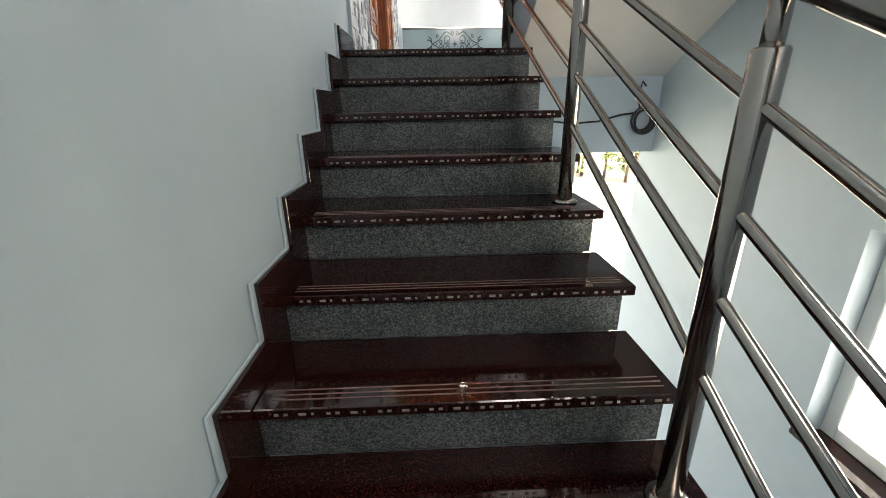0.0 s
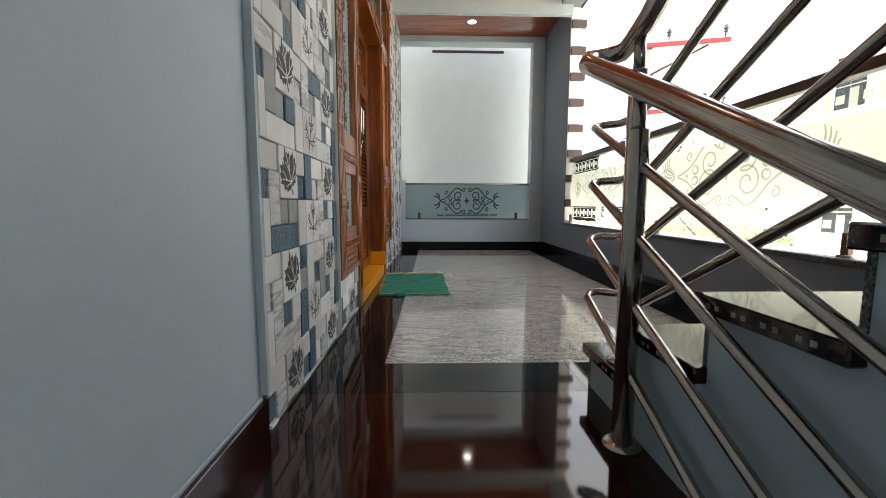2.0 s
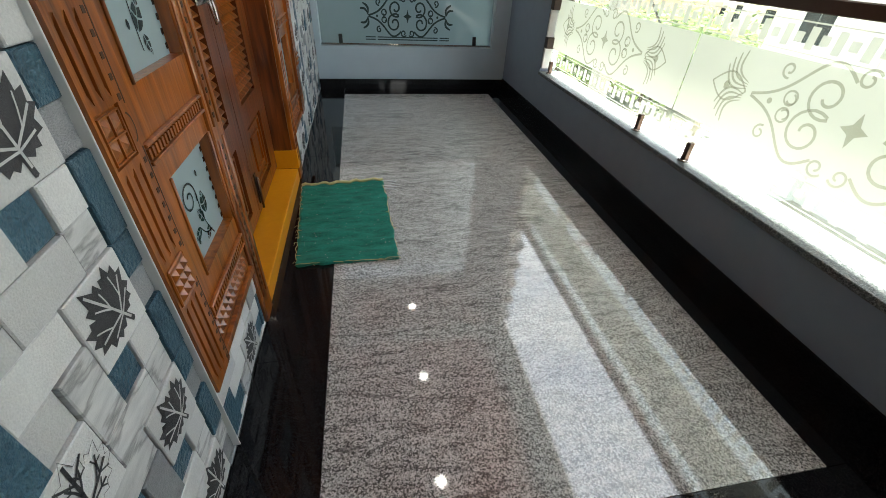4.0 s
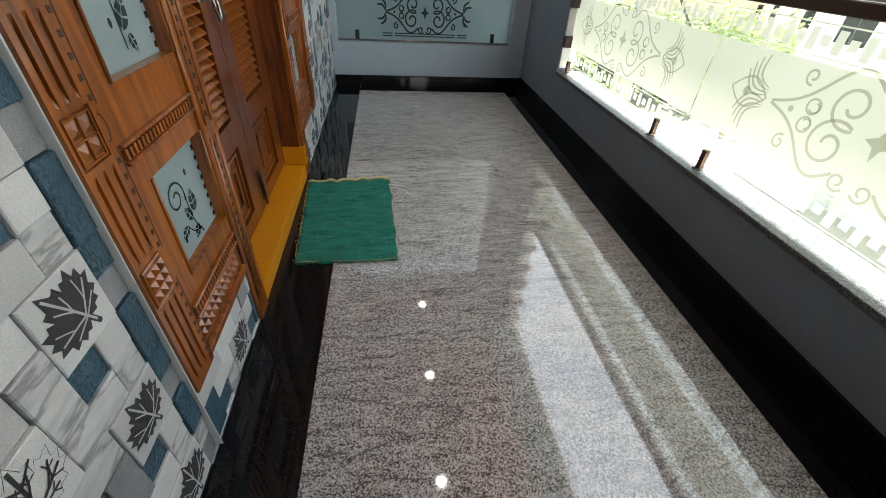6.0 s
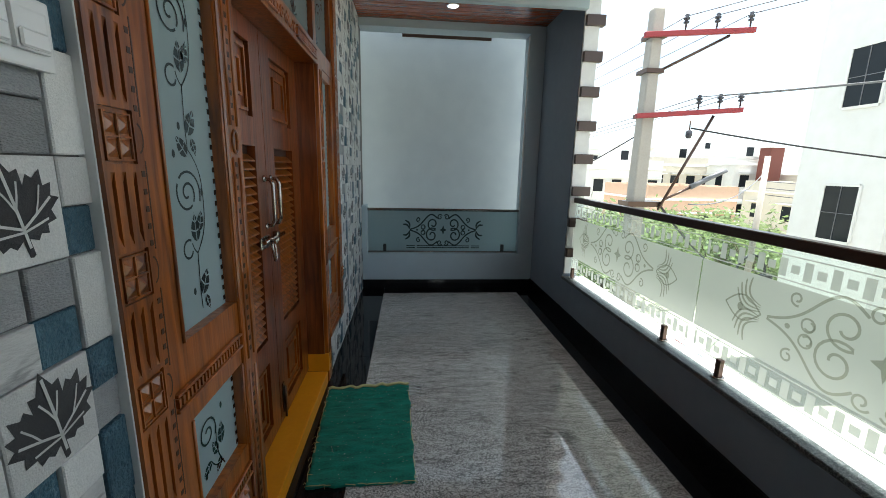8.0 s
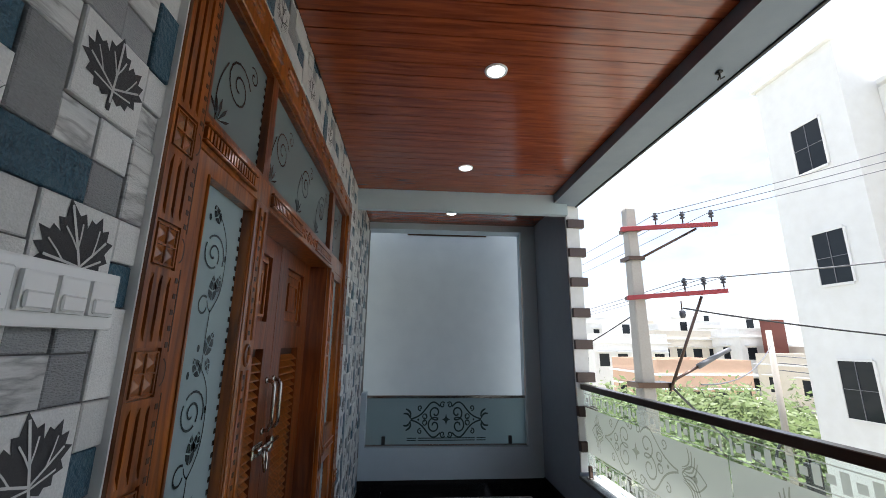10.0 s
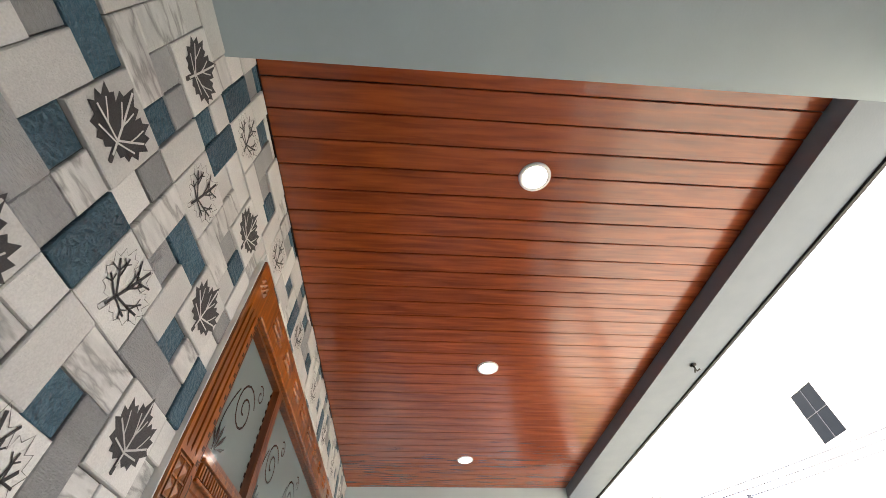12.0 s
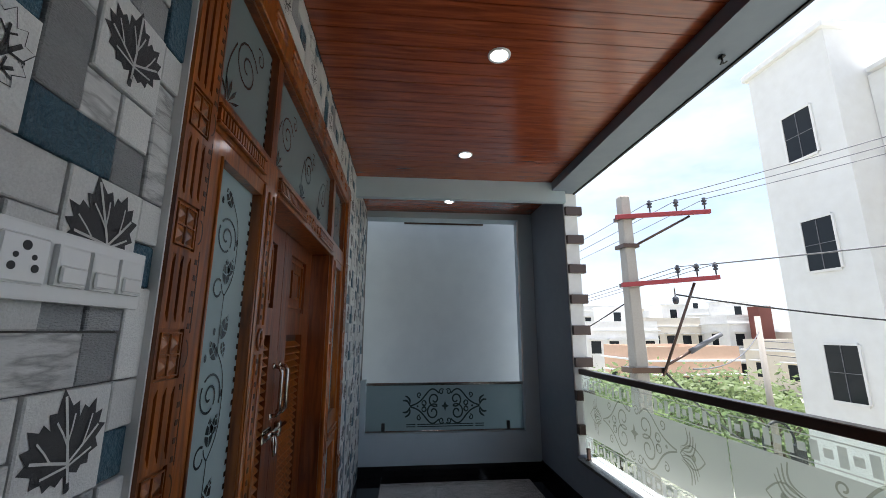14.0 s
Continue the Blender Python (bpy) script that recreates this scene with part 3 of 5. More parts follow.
for k in range(1, N_DOWN + 1):
    yk, zk = -k * GO, -k * RISE
    steps += [(yk + GO + 0.0405, zk - 0.0325), (yk + 0.0405, zk - 0.0325)]
low = -N_DOWN * RISE - 0.30
bm = prism(steps + [(-N_DOWN * GO + 0.0405, low), (0.0405, -0.36)], 0.0, 1.0)
part("stringer", bm, PALE_BLUE, flight, "pale blue painted stair underside")

# scuff marks left on the paint of the stair wall
for y, z, dy, dz in ((-0.942, 0.184, 0.014, 0.010), (-1.106, 0.001, 0.014, 0.003)):
    scuff = thing("scuff_mark", "small grey scuff on the pale blue stair wall", "scuff", "scuffs on the stair wall")
    part("smear", ribbon(bmesh.new(), [(y, z), (y + dy * 0.5, z + dz * 0.7), (y + dy, z + dz)], 0.004, lambda u, v: (-0.0215, u, v), True), GROUT, scuff)

# ---- upper flight, turning back above ----
upper = thing("upper_staircase", "upper stair flight with maroon treads and pale blue side", "staircase")
prof = [(0.54, -0.03)]
N_UP = 12
for j in range(1, N_UP + 1):
    yj, zj = 0.573 - (j - 1) * C_GO, j * C_RISE
    tr = part("tread", boxed(0.945, 1.948, yj - C_GO - 0.02, yj, zj - 0.034, zj, 0.003), RED_GRANITE, upper, "polished maroon granite tread")
    bm = bmesh.new()
    y, k = yj - 0.04, 0
    while y > yj - C_GO + 0.03:
        box(bm, 0.9442, 0.9455, y - 0.010, y, zj - 0.022, zj - 0.013)
        y -= (0.022, 0.04)[k % 2]
        k += 1
    tagged(part("nosing_mark", bm, INLAY, tr, "pale marks inlaid in the tread edge"), kind="stuff")
    part("riser", boxed(0.969, 1.948, yj - 0.0175, yj - 0.006, zj - C_RISE + 0.001, zj - 0.035), ROUGH_GRANITE, upper, "grey granite riser")


def c_soffit(y):
    return 0.30 + (-0.5 - y) * 0.545


steps = [(0.555, 0.001)]
for j in range(1, N_UP + 1):
    yj, zj = 0.573 - (j - 1) * C_GO, j * C_RISE
    steps += [(yj - 0.018, zj - 0.0345), (yj - 0.018 - C_GO, zj - 0.0345)]
end_y = 0.555 - N_UP * C_GO
bm = prism(steps + [(end_y, c_soffit(end_y)), (0.284, c_soffit(0.284)), (0.284, 0.001)], 0.97, 1.948)
part("stringer", bm, PALE_BLUE, upper, "pale blue painted stair side")
bm = bmesh.new()
ya, yb = 0.573 - N_UP * C_GO, 0.284
v = [(x, y, c_soffit(y) - d) for d in (0.0015, 0.012) for x, y in ((0.972, ya), (1.948, ya), (1.948, yb), (0.972, yb))]
v = [bm.verts.new(p) for p in v]
for f in ((0, 1, 2, 3), (7, 6, 5, 4), (0, 4, 5, 1), (1, 5, 6, 2), (2, 6, 7, 3), (3, 7, 4, 0)):
    bm.faces.new([v[i] for i in f])
part("soffit", bm, SOFFIT, upper, "beige-white painted sloping soffit")


# ---- stair railings ----
def rail_post(parent, x, y, z, sleeve, top):
    p = part("post", lathe(bmesh.new(), [(0.026, 0.004), (0.026, sleeve - 0.004), (0.023, sleeve)], (x, y, z), 24), STEEL, parent, "steel tube post")
    part("spindle", lathe(bmesh.new(), [(0.016, sleeve - 0.02), (0.016, top)], (x, y, z), 16), STEEL, p)
    part("flange", lathe(bmesh.new(), [(0.048, 0.0005), (0.048, 0.005), (0.040, 0.012), (0.028, 0.016)], (x, y, z), 24), STEEL, p, "round steel foot flange")


def a_bar(i, y):
    """Height of the lower flight's bar i over y."""
    mid, new_el = (0.125, -0.042, -0.196, -0.361)[i], (0.738, 0.570, 0.402, 0.228)[i]
    s = (new_el - mid) / 1.23
    return mid + (y + 0.96) * (s if y > -0.96 else 0.50)


def a_rail(y):
    return 0.302 + (y + 0.96) * 0.50


def c_rail(y):
    return 1.085 + (0.40 - y) * 0.545


C_X = 1.005
RAIL_X = 0.918


def rail_x(y):
    """The lower railing stands a little further out down the flight."""
    return RAIL_X + min(0.03, max(0.0, 0.1 - y) * 0.028)


rail = thing("stair_railing", "brushed steel stair railing with four bars and round handrail", "railing")
for y, z in ((0.215, 0.0), (-0.965, -4 * RISE), (-1.81, -7 * RISE), (-2.62, -10 * RISE)):
    rail_post(rail, rail_x(y), y, z, a_rail(y) - z - 0.10, a_rail(y) - z - 0.015)
pts = [(rail_x(y), y, a_rail(y)) for y in (-3.3, -2.4, -0.96, 0.10)] + [(RAIL_X - 0.018, 0.40, a_rail(0.40)), (RAIL_X - 0.028, 0.475, 1.022), (RAIL_X - 0.012, 0.508, 1.045), (RAIL_X + 0.035, 0.520, 1.056), (C_X - 0.004, 0.490, 1.064), (C_X, 0.44, 1.078)] + [(C_X, y, c_rail(y)) for y in (0.36, -0.4, -1.6, -2.4)]
part("handrail", tube(bmesh.new(), pts, 0.027, 20), STEEL, rail, "thick polished steel handrail")
for i in range(4):
    yl = 0.475
    zl = a_bar(i, yl)
    off = (0.245, 0.43, 0.60, 0.785)[i]
    zc = max(c_rail(0.42) - off, zl + 0.02)
    pts = [(rail_x(y), y, a_bar(i, y)) for y in (-3.3, -0.96, 0.43)] + [(RAIL_X, yl, zl), (RAIL_X + 0.012, yl + 0.022, zl + 0.008), (RAIL_X + 0.045, yl + 0.022, (zl + zc) / 2 + 0.004), (C_X - 0.012, yl - 0.003, zc - 0.006), (C_X, 0.43, zc)] + [(C_X, y, c_rail(y) - off + (0.0 if i < 3 else 0.0)) for y in (0.33, -0.4, -2.4)]
    part("bar", tube(bmesh.new(), pts, 0.0115, 14), STEEL, rail)
for y, j in ((0.40, 1), (-0.42, 4), (-1.25, 7)):
    rail_post(rail, C_X, y, j * C_RISE, c_rail(y) - j * C_RISE - 0.10, c_rail(y) - j * C_RISE - 0.015)

# ---- stairwell window ----
win = thing("window_1", "white framed stairwell window with a brown sill", "window", kind="structure")
y0, y1, z0, z1 = WIN
bm = bmesh.new()
for a, b, c, d in ((y0, y0 + 0.06, z0 + 0.03, z1), (y1 - 0.06, y1, z0 + 0.03, z1), (y0 + 0.06, y1 - 0.06, z0 + 0.03, z0 + 0.09), (y0 + 0.06, y1 - 0.06, z1 - 0.06, z1), ((y0 + y1) / 2 - 0.03, (y0 + y1) / 2 + 0.03, z0 + 0.09, z1 - 0.06)):
    box(bm, 2.03, 2.09, a, b, c, d, 0.004)
part("window_frame", bm, WHITE, win, "white window frame")
for a, b in ((y0 + 0.06, (y0 + y1) / 2 - 0.03), ((y0 + y1) / 2 + 0.03, y1 - 0.06)):
    g = part("pane", boxed(2.058, 2.062, a, b, z0 + 0.09, z1 - 0.06), CLEAR, win)
    g.visible_shadow = False
part("window_sill", boxed(1.92, 2.14, y0 - 0.02, y1 + 0.02, z0 + 0.001, z0 + 0.028, 0.004), RED_GRANITE, win, "maroon granite window sill")

# ---- cable coil hung on the landing beam ----
coil = thing("cable_coil", "black coiled cable hanging on the landing beam", "cable")
for k in range(5):
    r = 0.062 + 0.006 * (k % 3)
    loop = [(1.83 + r * math.cos(t) + 0.004 * k, 0.262 - 0.006 * k + 0.006 * math.sin(2 * t + k), -0.40 + r * 1.1 * math.sin(t) - 0.004 * k) for t in (2 * math.pi * i / 24 for i in range(25))]
    part("loop", tube(bmesh.new(), loop, 0.007, 8), BLACK, coil)
tail = [(1.81, 0.262, -0.33), (1.795, 0.27, -0.24), (1.815, 0.275, -0.17), (1.84, 0.272, -0.20)]
part("tail", tube(bmesh.new(), tail, 0.006, 8), BLACK, coil)
run = [(1.79, 0.266, -0.36), (1.70, 0.272, -0.37), (1.55, 0.274, -0.41), (1.38, 0.275, -0.42), (1.2, 0.276, -0.40), (1.06, 0.276, -0.41)]
part("lead", tube(bmesh.new(), run, 0.006, 8), BLACK, coil)
part("hook", tube(bmesh.new(), [(1.83, 0.286, -0.30), (1.83, 0.25, -0.315), (1.83, 0.245, -0.30)], 0.004, 6), STEEL, coil)

# ---- carved entrance door ----
def yz(x):
    return lambda u, v: (x, u, v)


HEAD, SILL, LIGHT_TOP = 1.945, 2.048, 2.425     # transom beam and lights
door = thing("door_1", "carved varnished teak double door with etched sidelights", "door", kind="structure")


def pyramid(bm, x, y, z, s, h):
    a = [bm.verts.new((x, y + i * s, z + j * s)) for i, j in ((-1, -1), (1, -1), (1, 1), (-1, 1))]
    t = bm.verts.new((x + h, y, z))
    for i in range(4):
        bm.faces.new((a[i], a[(i + 1) % 4], t))


def rosette(parent, y, z):
    """A square of four sunk pyramids standing in a carved pocket."""
    r = part("rosette", boxed(0.0126, 0.0165, y - 0.035, y + 0.035, z - 0.042, z + 0.042, 0.002), TEAK, parent, "carved square rosette")
    bm = bmesh.new()
    for i in (-1, 1):
        for j in (-1, 1):
            pyramid(bm, 0.0167, y + i * 0.017, z + j * 0.020, 0.0145, 0.007)
    part("stud", bm, TEAK, r)
    bm = bmesh.new()
    for k in (-1, 0, 1):
        box(bm, 0.0168, 0.0205, y + k * 0.0335 - 0.0016, y + k * 0.0335 + 0.0016, z - 0.041, z + 0.041)
        for a, b in ((-0.0315, -0.002), (0.002, 0.0315)):
            box(bm, 0.0168, 0.0205, y + a, y + b, z + k * 0.0395 - 0.0016, z + k * 0.0395 + 0.0016)
    part("rosette_frame", bm, TEAK, r)


def architrave(y0, y1, z0, z1, outer):
    """An upright with sunk flutes and rosette pockets, and a band of small squares, drilled only by painted shade, on
    its inner side.
    """
    a = part("architrave", boxed(-0.10, 0.0125, y0, y1, z0, z1, 0.002), TEAK, door, "fluted carved teak architrave")
    yc = y0 + 0.048 if outer < 0 else y1 - 0.048
    levels = [0.93, 1.18, 1.43, 1.68, 1.93]
    holes = []
    for z in levels:
        rosette(a, yc, z)
        holes.append((yc - 0.041, yc + 0.041, z - 0.046, z + 0.048))
    ends = [z0 + 0.03, 0.545, 0.675] + [q for z in levels for q in (z - 0.060, z + 0.060)] + [z1 - 0.16]
    for b0, b1 in zip(ends[::2], ends[1::2]):
        for k in (-0.028, 0.0, 0.028):
            holes.append((yc + k - 0.0048, yc + k + 0.0048, b0, b1))
    yb = y1 - 0.014 if outer < 0 else y0 + 0.014
    face = framed("carved_face", 0.0127, 0.020, y0, y1, z0, z1, holes, TEAK, "teak face with sunk flutes", a)
    bm = bmesh.new()
    for q0, q1, b0, b1 in holes[len(levels):]:
        for zz, up in ((b0, 1), (b1, -1)):
            v = [bm.verts.new(p) for p in ((0.0128, q0, zz), (0.0128, q1, zz), (0.0195, q1, zz), (0.0195, q0, zz), (0.0128, q0, zz + up * 0.022), (0.0128, q1, zz + up * 0.022))]
            for f in ((0, 1, 2, 3), (3, 2, 5, 4), (0, 4, 5, 1), (0, 3, 4), (1, 5, 2)):
                bm.faces.new([v[k] for k in f])
    part("flute_end", bm, TEAK, face)
    bm = bmesh.new()
    for i in (-1, 0, 1):
        for j in (0, 1):
            pyramid(bm, 0.0202, yc + i * 0.02, z1 - 0.08 + j * 0.022, 0.009, 0.01)
    part("stud", bm, TEAK, a)
    bm = boxed(0.0195, 0.0245, yc - 0.042, yc + 0.042, 0.56, 0.66, 0.004)
    for i in (-1, 0, 1):
        for j in (0, 1, 2):
            pyramid(bm, 0.0247, yc + i * 0.024, 0.583 + j * 0.027, 0.011, 0.010)
    part("stud_panel", bm, TEAK, a, "panel of small carved pyramids")
    # squares, rings and grooves aren't cut: dark pieces paint the shade inside them
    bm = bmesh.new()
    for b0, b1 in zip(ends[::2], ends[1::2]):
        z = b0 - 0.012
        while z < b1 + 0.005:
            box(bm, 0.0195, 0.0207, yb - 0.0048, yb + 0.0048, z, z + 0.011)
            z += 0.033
    part("drilled_band", bm, HOLLOW_SHADE, a, "row of carved squares with painted shade")
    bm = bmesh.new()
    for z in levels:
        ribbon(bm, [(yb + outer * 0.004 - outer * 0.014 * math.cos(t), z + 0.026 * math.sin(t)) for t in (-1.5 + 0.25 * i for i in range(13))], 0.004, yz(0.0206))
    part("carved_ring", bm, HOLLOW_SHADE, a, "carved half ring with painted shade")
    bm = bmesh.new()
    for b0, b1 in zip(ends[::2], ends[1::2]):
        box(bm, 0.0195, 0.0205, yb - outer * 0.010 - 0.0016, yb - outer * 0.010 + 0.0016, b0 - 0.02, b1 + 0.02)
    part("groove", bm, HOLLOW_SHADE, a, "carved groove drawn as a strip of painted shade")


def etched_leaf(bm, pl, c, ang, ln):
    """A pointed leaf cut into clear cells between frosted veins."""
    c = Vector(c)
    d, q = Vector((math.cos(ang), math.sin(ang))), Vector((-math.sin(ang), math.cos(ang)))
    f = lambda t: math.sin(math.pi * min(1, t) ** 0.8) * 0.30 * ln
    for side in (-1, 1):
        for t0, t1 in ((0.03, 0.36), (0.42, 0.68), (0.74, 0.99)):
            lean = 0.09
            patch(bm, [c + d * ln * t0 + q * side * 0.002, c + d * ln * t1 + q * side * 0.0016, c + d * ln * (t1 + lean) + q * side * f(t1 + lean), c + d * ln * ((t0 + t1) / 2 + lean) + q * side * f((t0 + t1) / 2 + lean), c + d * ln * (t0 + lean) + q * side * f(t0 + lean)], pl)


def vine(parent, y0, y1, z0, z1, tall):
    """Etched glass pane: a climbing vine with scrolls, leaves, dots and toothed edges."""
    g = part("glass_pane", boxed(-0.034, -0.028, y0, y1, z0, z1), FILM_DOOR, parent, "frosted blue-grey glass")
    pl = yz(-0.0268)
    w, h, yc = y1 - y0, z1 - z0, (y0 + y1) / 2
    bm = bmesh.new()
    z = z0 + 0.012
    while z < z1 - 0.015:
        for a, b in ((y0, y0 + 0.014), (y1 - 0.014, y1)):
            patch(bm, [(a, z), (b, z), (b, z + 0.014), (a, z + 0.014)], pl)
        z += 0.031
    def dot(u, v):
        patch(bm, [(yc + u + 0.0065 * math.cos(t), v + 0.010 * math.sin(t)) for t in (math.pi * i / 5 for i in range(10))], pl)
    if tall:
        for b in (z0 + 0.03, z0 + 0.44):
            ribbon(bm, [(yc + 0.008, b), (yc + 0.006, b + 0.06), (yc + 0.010, b + 0.155)], 0.004, pl)
            ribbon(bm, arc((yc + 0.010, b + 0.15), (yc + 0.062, b + 0.27), -0.12), 0.0042, pl)
            ribbon(bm, arc((yc + 0.010, b + 0.15), (yc - 0.012, b + 0.18), 0.1), 0.004, pl)
            ribbon(bm, arc((yc + 0.062, b + 0.27), (yc - 0.015, b + 0.43), -0.16), 0.0035, pl)
            ribbon(bm, spiral(yc - 0.030, b + 0.165, 0.026, 0.8, 1.0, 1, 0.7), 0.006, pl)
            big = spiral(yc - 0.012, b + 0.305, 0.062, 1.9, -0.4, 1, 0.12, 40)
            for k0, k1 in ((0, 9), (10, 19), (20, 40)):
                ribbon(bm, big[k0:k1 + 1], 0.0062, pl)
            etched_leaf(bm, pl, (yc + 0.014, b + 0.035), 1.05, 0.075)
            etched_leaf(bm, pl, (yc + 0.030, b + 0.030), -1.2, 0.045)
            etched_leaf(bm, pl, (yc + 0.012, b + 0.178), 1.62, 0.075)
            etched_leaf(bm, pl, (yc + 0.028, b + 0.205), 1.25, 0.055)
            etched_leaf(bm, pl, (yc + 0.005, b + 0.395), 2.35, 0.065)
            for u, v in ((-0.022, 0.055), (0.058, 0.305), (-0.055, 0.40)):
                dot(u, b + v)
    else:
        ribbon(bm, spiral(yc - 0.035, z0 + 0.165, 0.048, 1.5, -0.6, 1, 0.2, 32), 0.006, pl)
        ribbon(bm, arc((yc + 0.045, z0 + 0.012), (yc + 0.012, z0 + 0.155), 0.12), 0.005, pl)
        ribbon(bm, arc((yc + 0.040, z0 + 0.03), (yc - 0.03, z0 + 0.075), 0.15), 0.004, pl)
        etched_leaf(bm, pl, (yc + 0.036, z0 + 0.085), 1.5, 0.07)
        etched_leaf(bm, pl, (yc + 0.012, z0 + 0.075), 2.1, 0.055)
        etched_leaf(bm, pl, (yc - 0.025, z0 + 0.072), 3.4, 0.05)
        etched_leaf(bm, pl, (yc + 0.030, z0 + 0.050), -2.4, 0.05)
        dot(0.05, z0 + 0.20)
        dot(-0.06, z0 + 0.05)
    part("etching", bm, ETCH_DARK, g, "clear vine scrolls etched in the frosting")


def framed(name, x0, x1, y0, y1, z0, z1, holes, mat, label, parent=None):
    """A slab of timber with rectangular holes, made of butted stiles and rails."""
    bm = bmesh.new()
    ys = sorted({y0, y1, *(h[0] for h in holes), *(h[1] for h in holes)})
    zs = sorted({z0, z1, *(h[2] for h in holes), *(h[3] for h in holes)})
    for a, b in zip(ys, ys[1:]):
        run = None
        for c, d in zip(zs, zs[1:]):
            solid = not any(h[0] <= a and b <= h[1] and h[2] <= c and d <= h[3] for h in holes)
            if solid:
                run = [run[0] if run else c, d]
            if run and (not solid or d == zs[-1]):
                box(bm, x0, x1, a, b, *run)
                run = None
    return part(name, bm, mat, parent or door, label)


def dentils(parent, y0, y1, z, h=0.022, x=0.0):
    bm = bmesh.new()
    y = y0
    while y < y1 - 0.006:
        box(bm, x, x + 0.010, y, y + 0.009, z, z + h)
        y += 0.017
    part("dentil", bm, TEAK, parent, "row of small carved teeth")
    bm = bmesh.new()
    for zz in (z - 0.012, z + h + 0.004):
        box(bm, x, x + 0.013, y0 - 0.005, y1 + 0.005, zz, zz + 0.008, 0.002)
    part("moulding", bm, TEAK, parent)


def sidelight(y0, y1, a, b):
    f = framed("sidelight", -0.065, 0.0, y0, y1, DLOW, HEAD, [(a, b, 0.978, 1.90), (a, b, 0.495, 0.775)], TEAK, "teak sidelight with two etched panes")
    vine(f, a, b, 0.978, 1.90, True)
    vine(f, a, b, 0.495, 0.775, False)
    dentils(f, y0 + 0.03, y1 - 0.012, 0.845)
    dentils(f, y0 + 0.03, y1 - 0.012, 0.40)
    bm = bmesh.new()
    yy = y0 + 0.035
    while yy < y1 - 0.02:
        for j in (0, 1):
            pyramid(bm, 0.0005, yy, 0.325 + j * 0.03, 0.012, 0.012)
        yy += 0.03
    part("stud_row", bm, TEAK, f, "rows of carved pyramids")
    part("bottom_moulding", boxed(0.0, 0.016, y0 + 0.002, y1 - 0.002, DLOW + 0.004, DLOW + 0.03, 0.005, 2), TEAK, f)
    bm = bmesh.new()
    for zz in (0.978, 0.495):
        top = 1.90 if zz > 0.9 else 0.775
        for yy in (a, b):
            tube(bm, [(0.001, yy + (-0.006 if yy == a else 0.006), zz), (0.001, yy + (-0.006 if yy == a else 0.006), top)], 0.005, 6)
    part("bead", bm, TEAK, f)


def inner_post(y0, y1):
    p = part("door_post", boxed(-0.158, 0.012, y0, y1, 0.0, HEAD, 0.004), TEAK, door, "carved teak door post")
    yc = (y0 + y1) / 2 - 0.005
    # dark blocks on the post's face stand for shaded drill holes
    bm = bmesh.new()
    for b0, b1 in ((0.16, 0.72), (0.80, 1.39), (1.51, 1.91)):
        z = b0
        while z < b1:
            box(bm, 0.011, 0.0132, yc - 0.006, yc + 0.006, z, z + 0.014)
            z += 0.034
    part("drilled_band", bm, HOLLOW_SHADE, p, "row of carved squares with painted shade")
    for s in (-0.022, 0.022):
        bm = bmesh.new()
        for b0, b1 in ((0.12, 0.74), (0.78, 1.405), (1.495, 1.92)):
            tube(bm, [(0.012, yc + s, b0), (0.012, yc + s, b1)], 0.005, 8)
        part("bead", bm, TEAK, p)
    part("ring", tube(bmesh.new(), [(0.013, yc + 0.017 * math.cos(t), 1.45 + 0.030 * math.sin(t)) for t in (2 * math.pi * i / 18 for i in range(19))], 0.006, 8), TEAK, p, "carved oval ring")


architrave(D0, A0, DLOW, DTOP, -1)
architrave(A1, D1, DLOW, DTOP, 1)
sidelight(A0, P0, A0 + 0.095, P0 - 0.010)
sidelight(P3, A1, P3 + 0.010, A1 - 0.095)
inner_post(P0, P1)
inner_post(P2, P3)
head = part("head_beam", boxed(-0.16, 0.004, A0, A1, HEAD, SILL - 0.012, 0.003), TEAK, door, "carved teak transom beam")
dentils(head, P1 + 0.03, P1 + 0.42, 1.972, 0.03, 0.004)
dentils(head, P2 - 0.42, P2 - 0.03, 1.972, 0.03, 0.004)
dentils(head, A0 + 0.03, P0 - 0.03, 1.972, 0.03, 0.004)
bm = bmesh.new()
for k in range(5):
    tube(bm, [(0.005, u, v) for u, v in spiral(2.155 + 0.06 * k, 1.990, 0.026, 1.4, 0.7 * k, 1 if k % 2 else -1)], 0.005, 6)
part("carving", bm, TEAK, head, "carved scrolls")
top = part("top_architrave", boxed(-0.10, 0.018, A0, A1, LIGHT_TOP + 0.012, DTOP, 0.003), TEAK, door, "carved teak top architrave")
for i in range(10):
    yy = 1.32 + i * 0.20
    part("flute", tube(bmesh.new(), [(0.018, yy, 2.522), (0.018, yy + 0.13, 2.522)], 0.008, 8), TEAK, top)
    part("flute", tube(bmesh.new(), [(0.018, yy, 2.492), (0.018, yy + 0.13, 2.492)], 0.008, 8), TEAK, top)
LIGHTS = ((1.258, 1.642), (1.695, 2.80), (2.87, 3.28))
transom = framed("transom", -0.075, 0.0, A0, A1, SILL - 0.012, LIGHT_TOP + 0.012, [(a, b, SILL, LIGHT_TOP) for a, b in LIGHTS], TEAK_RED, "teak transom frame with three etched panes")
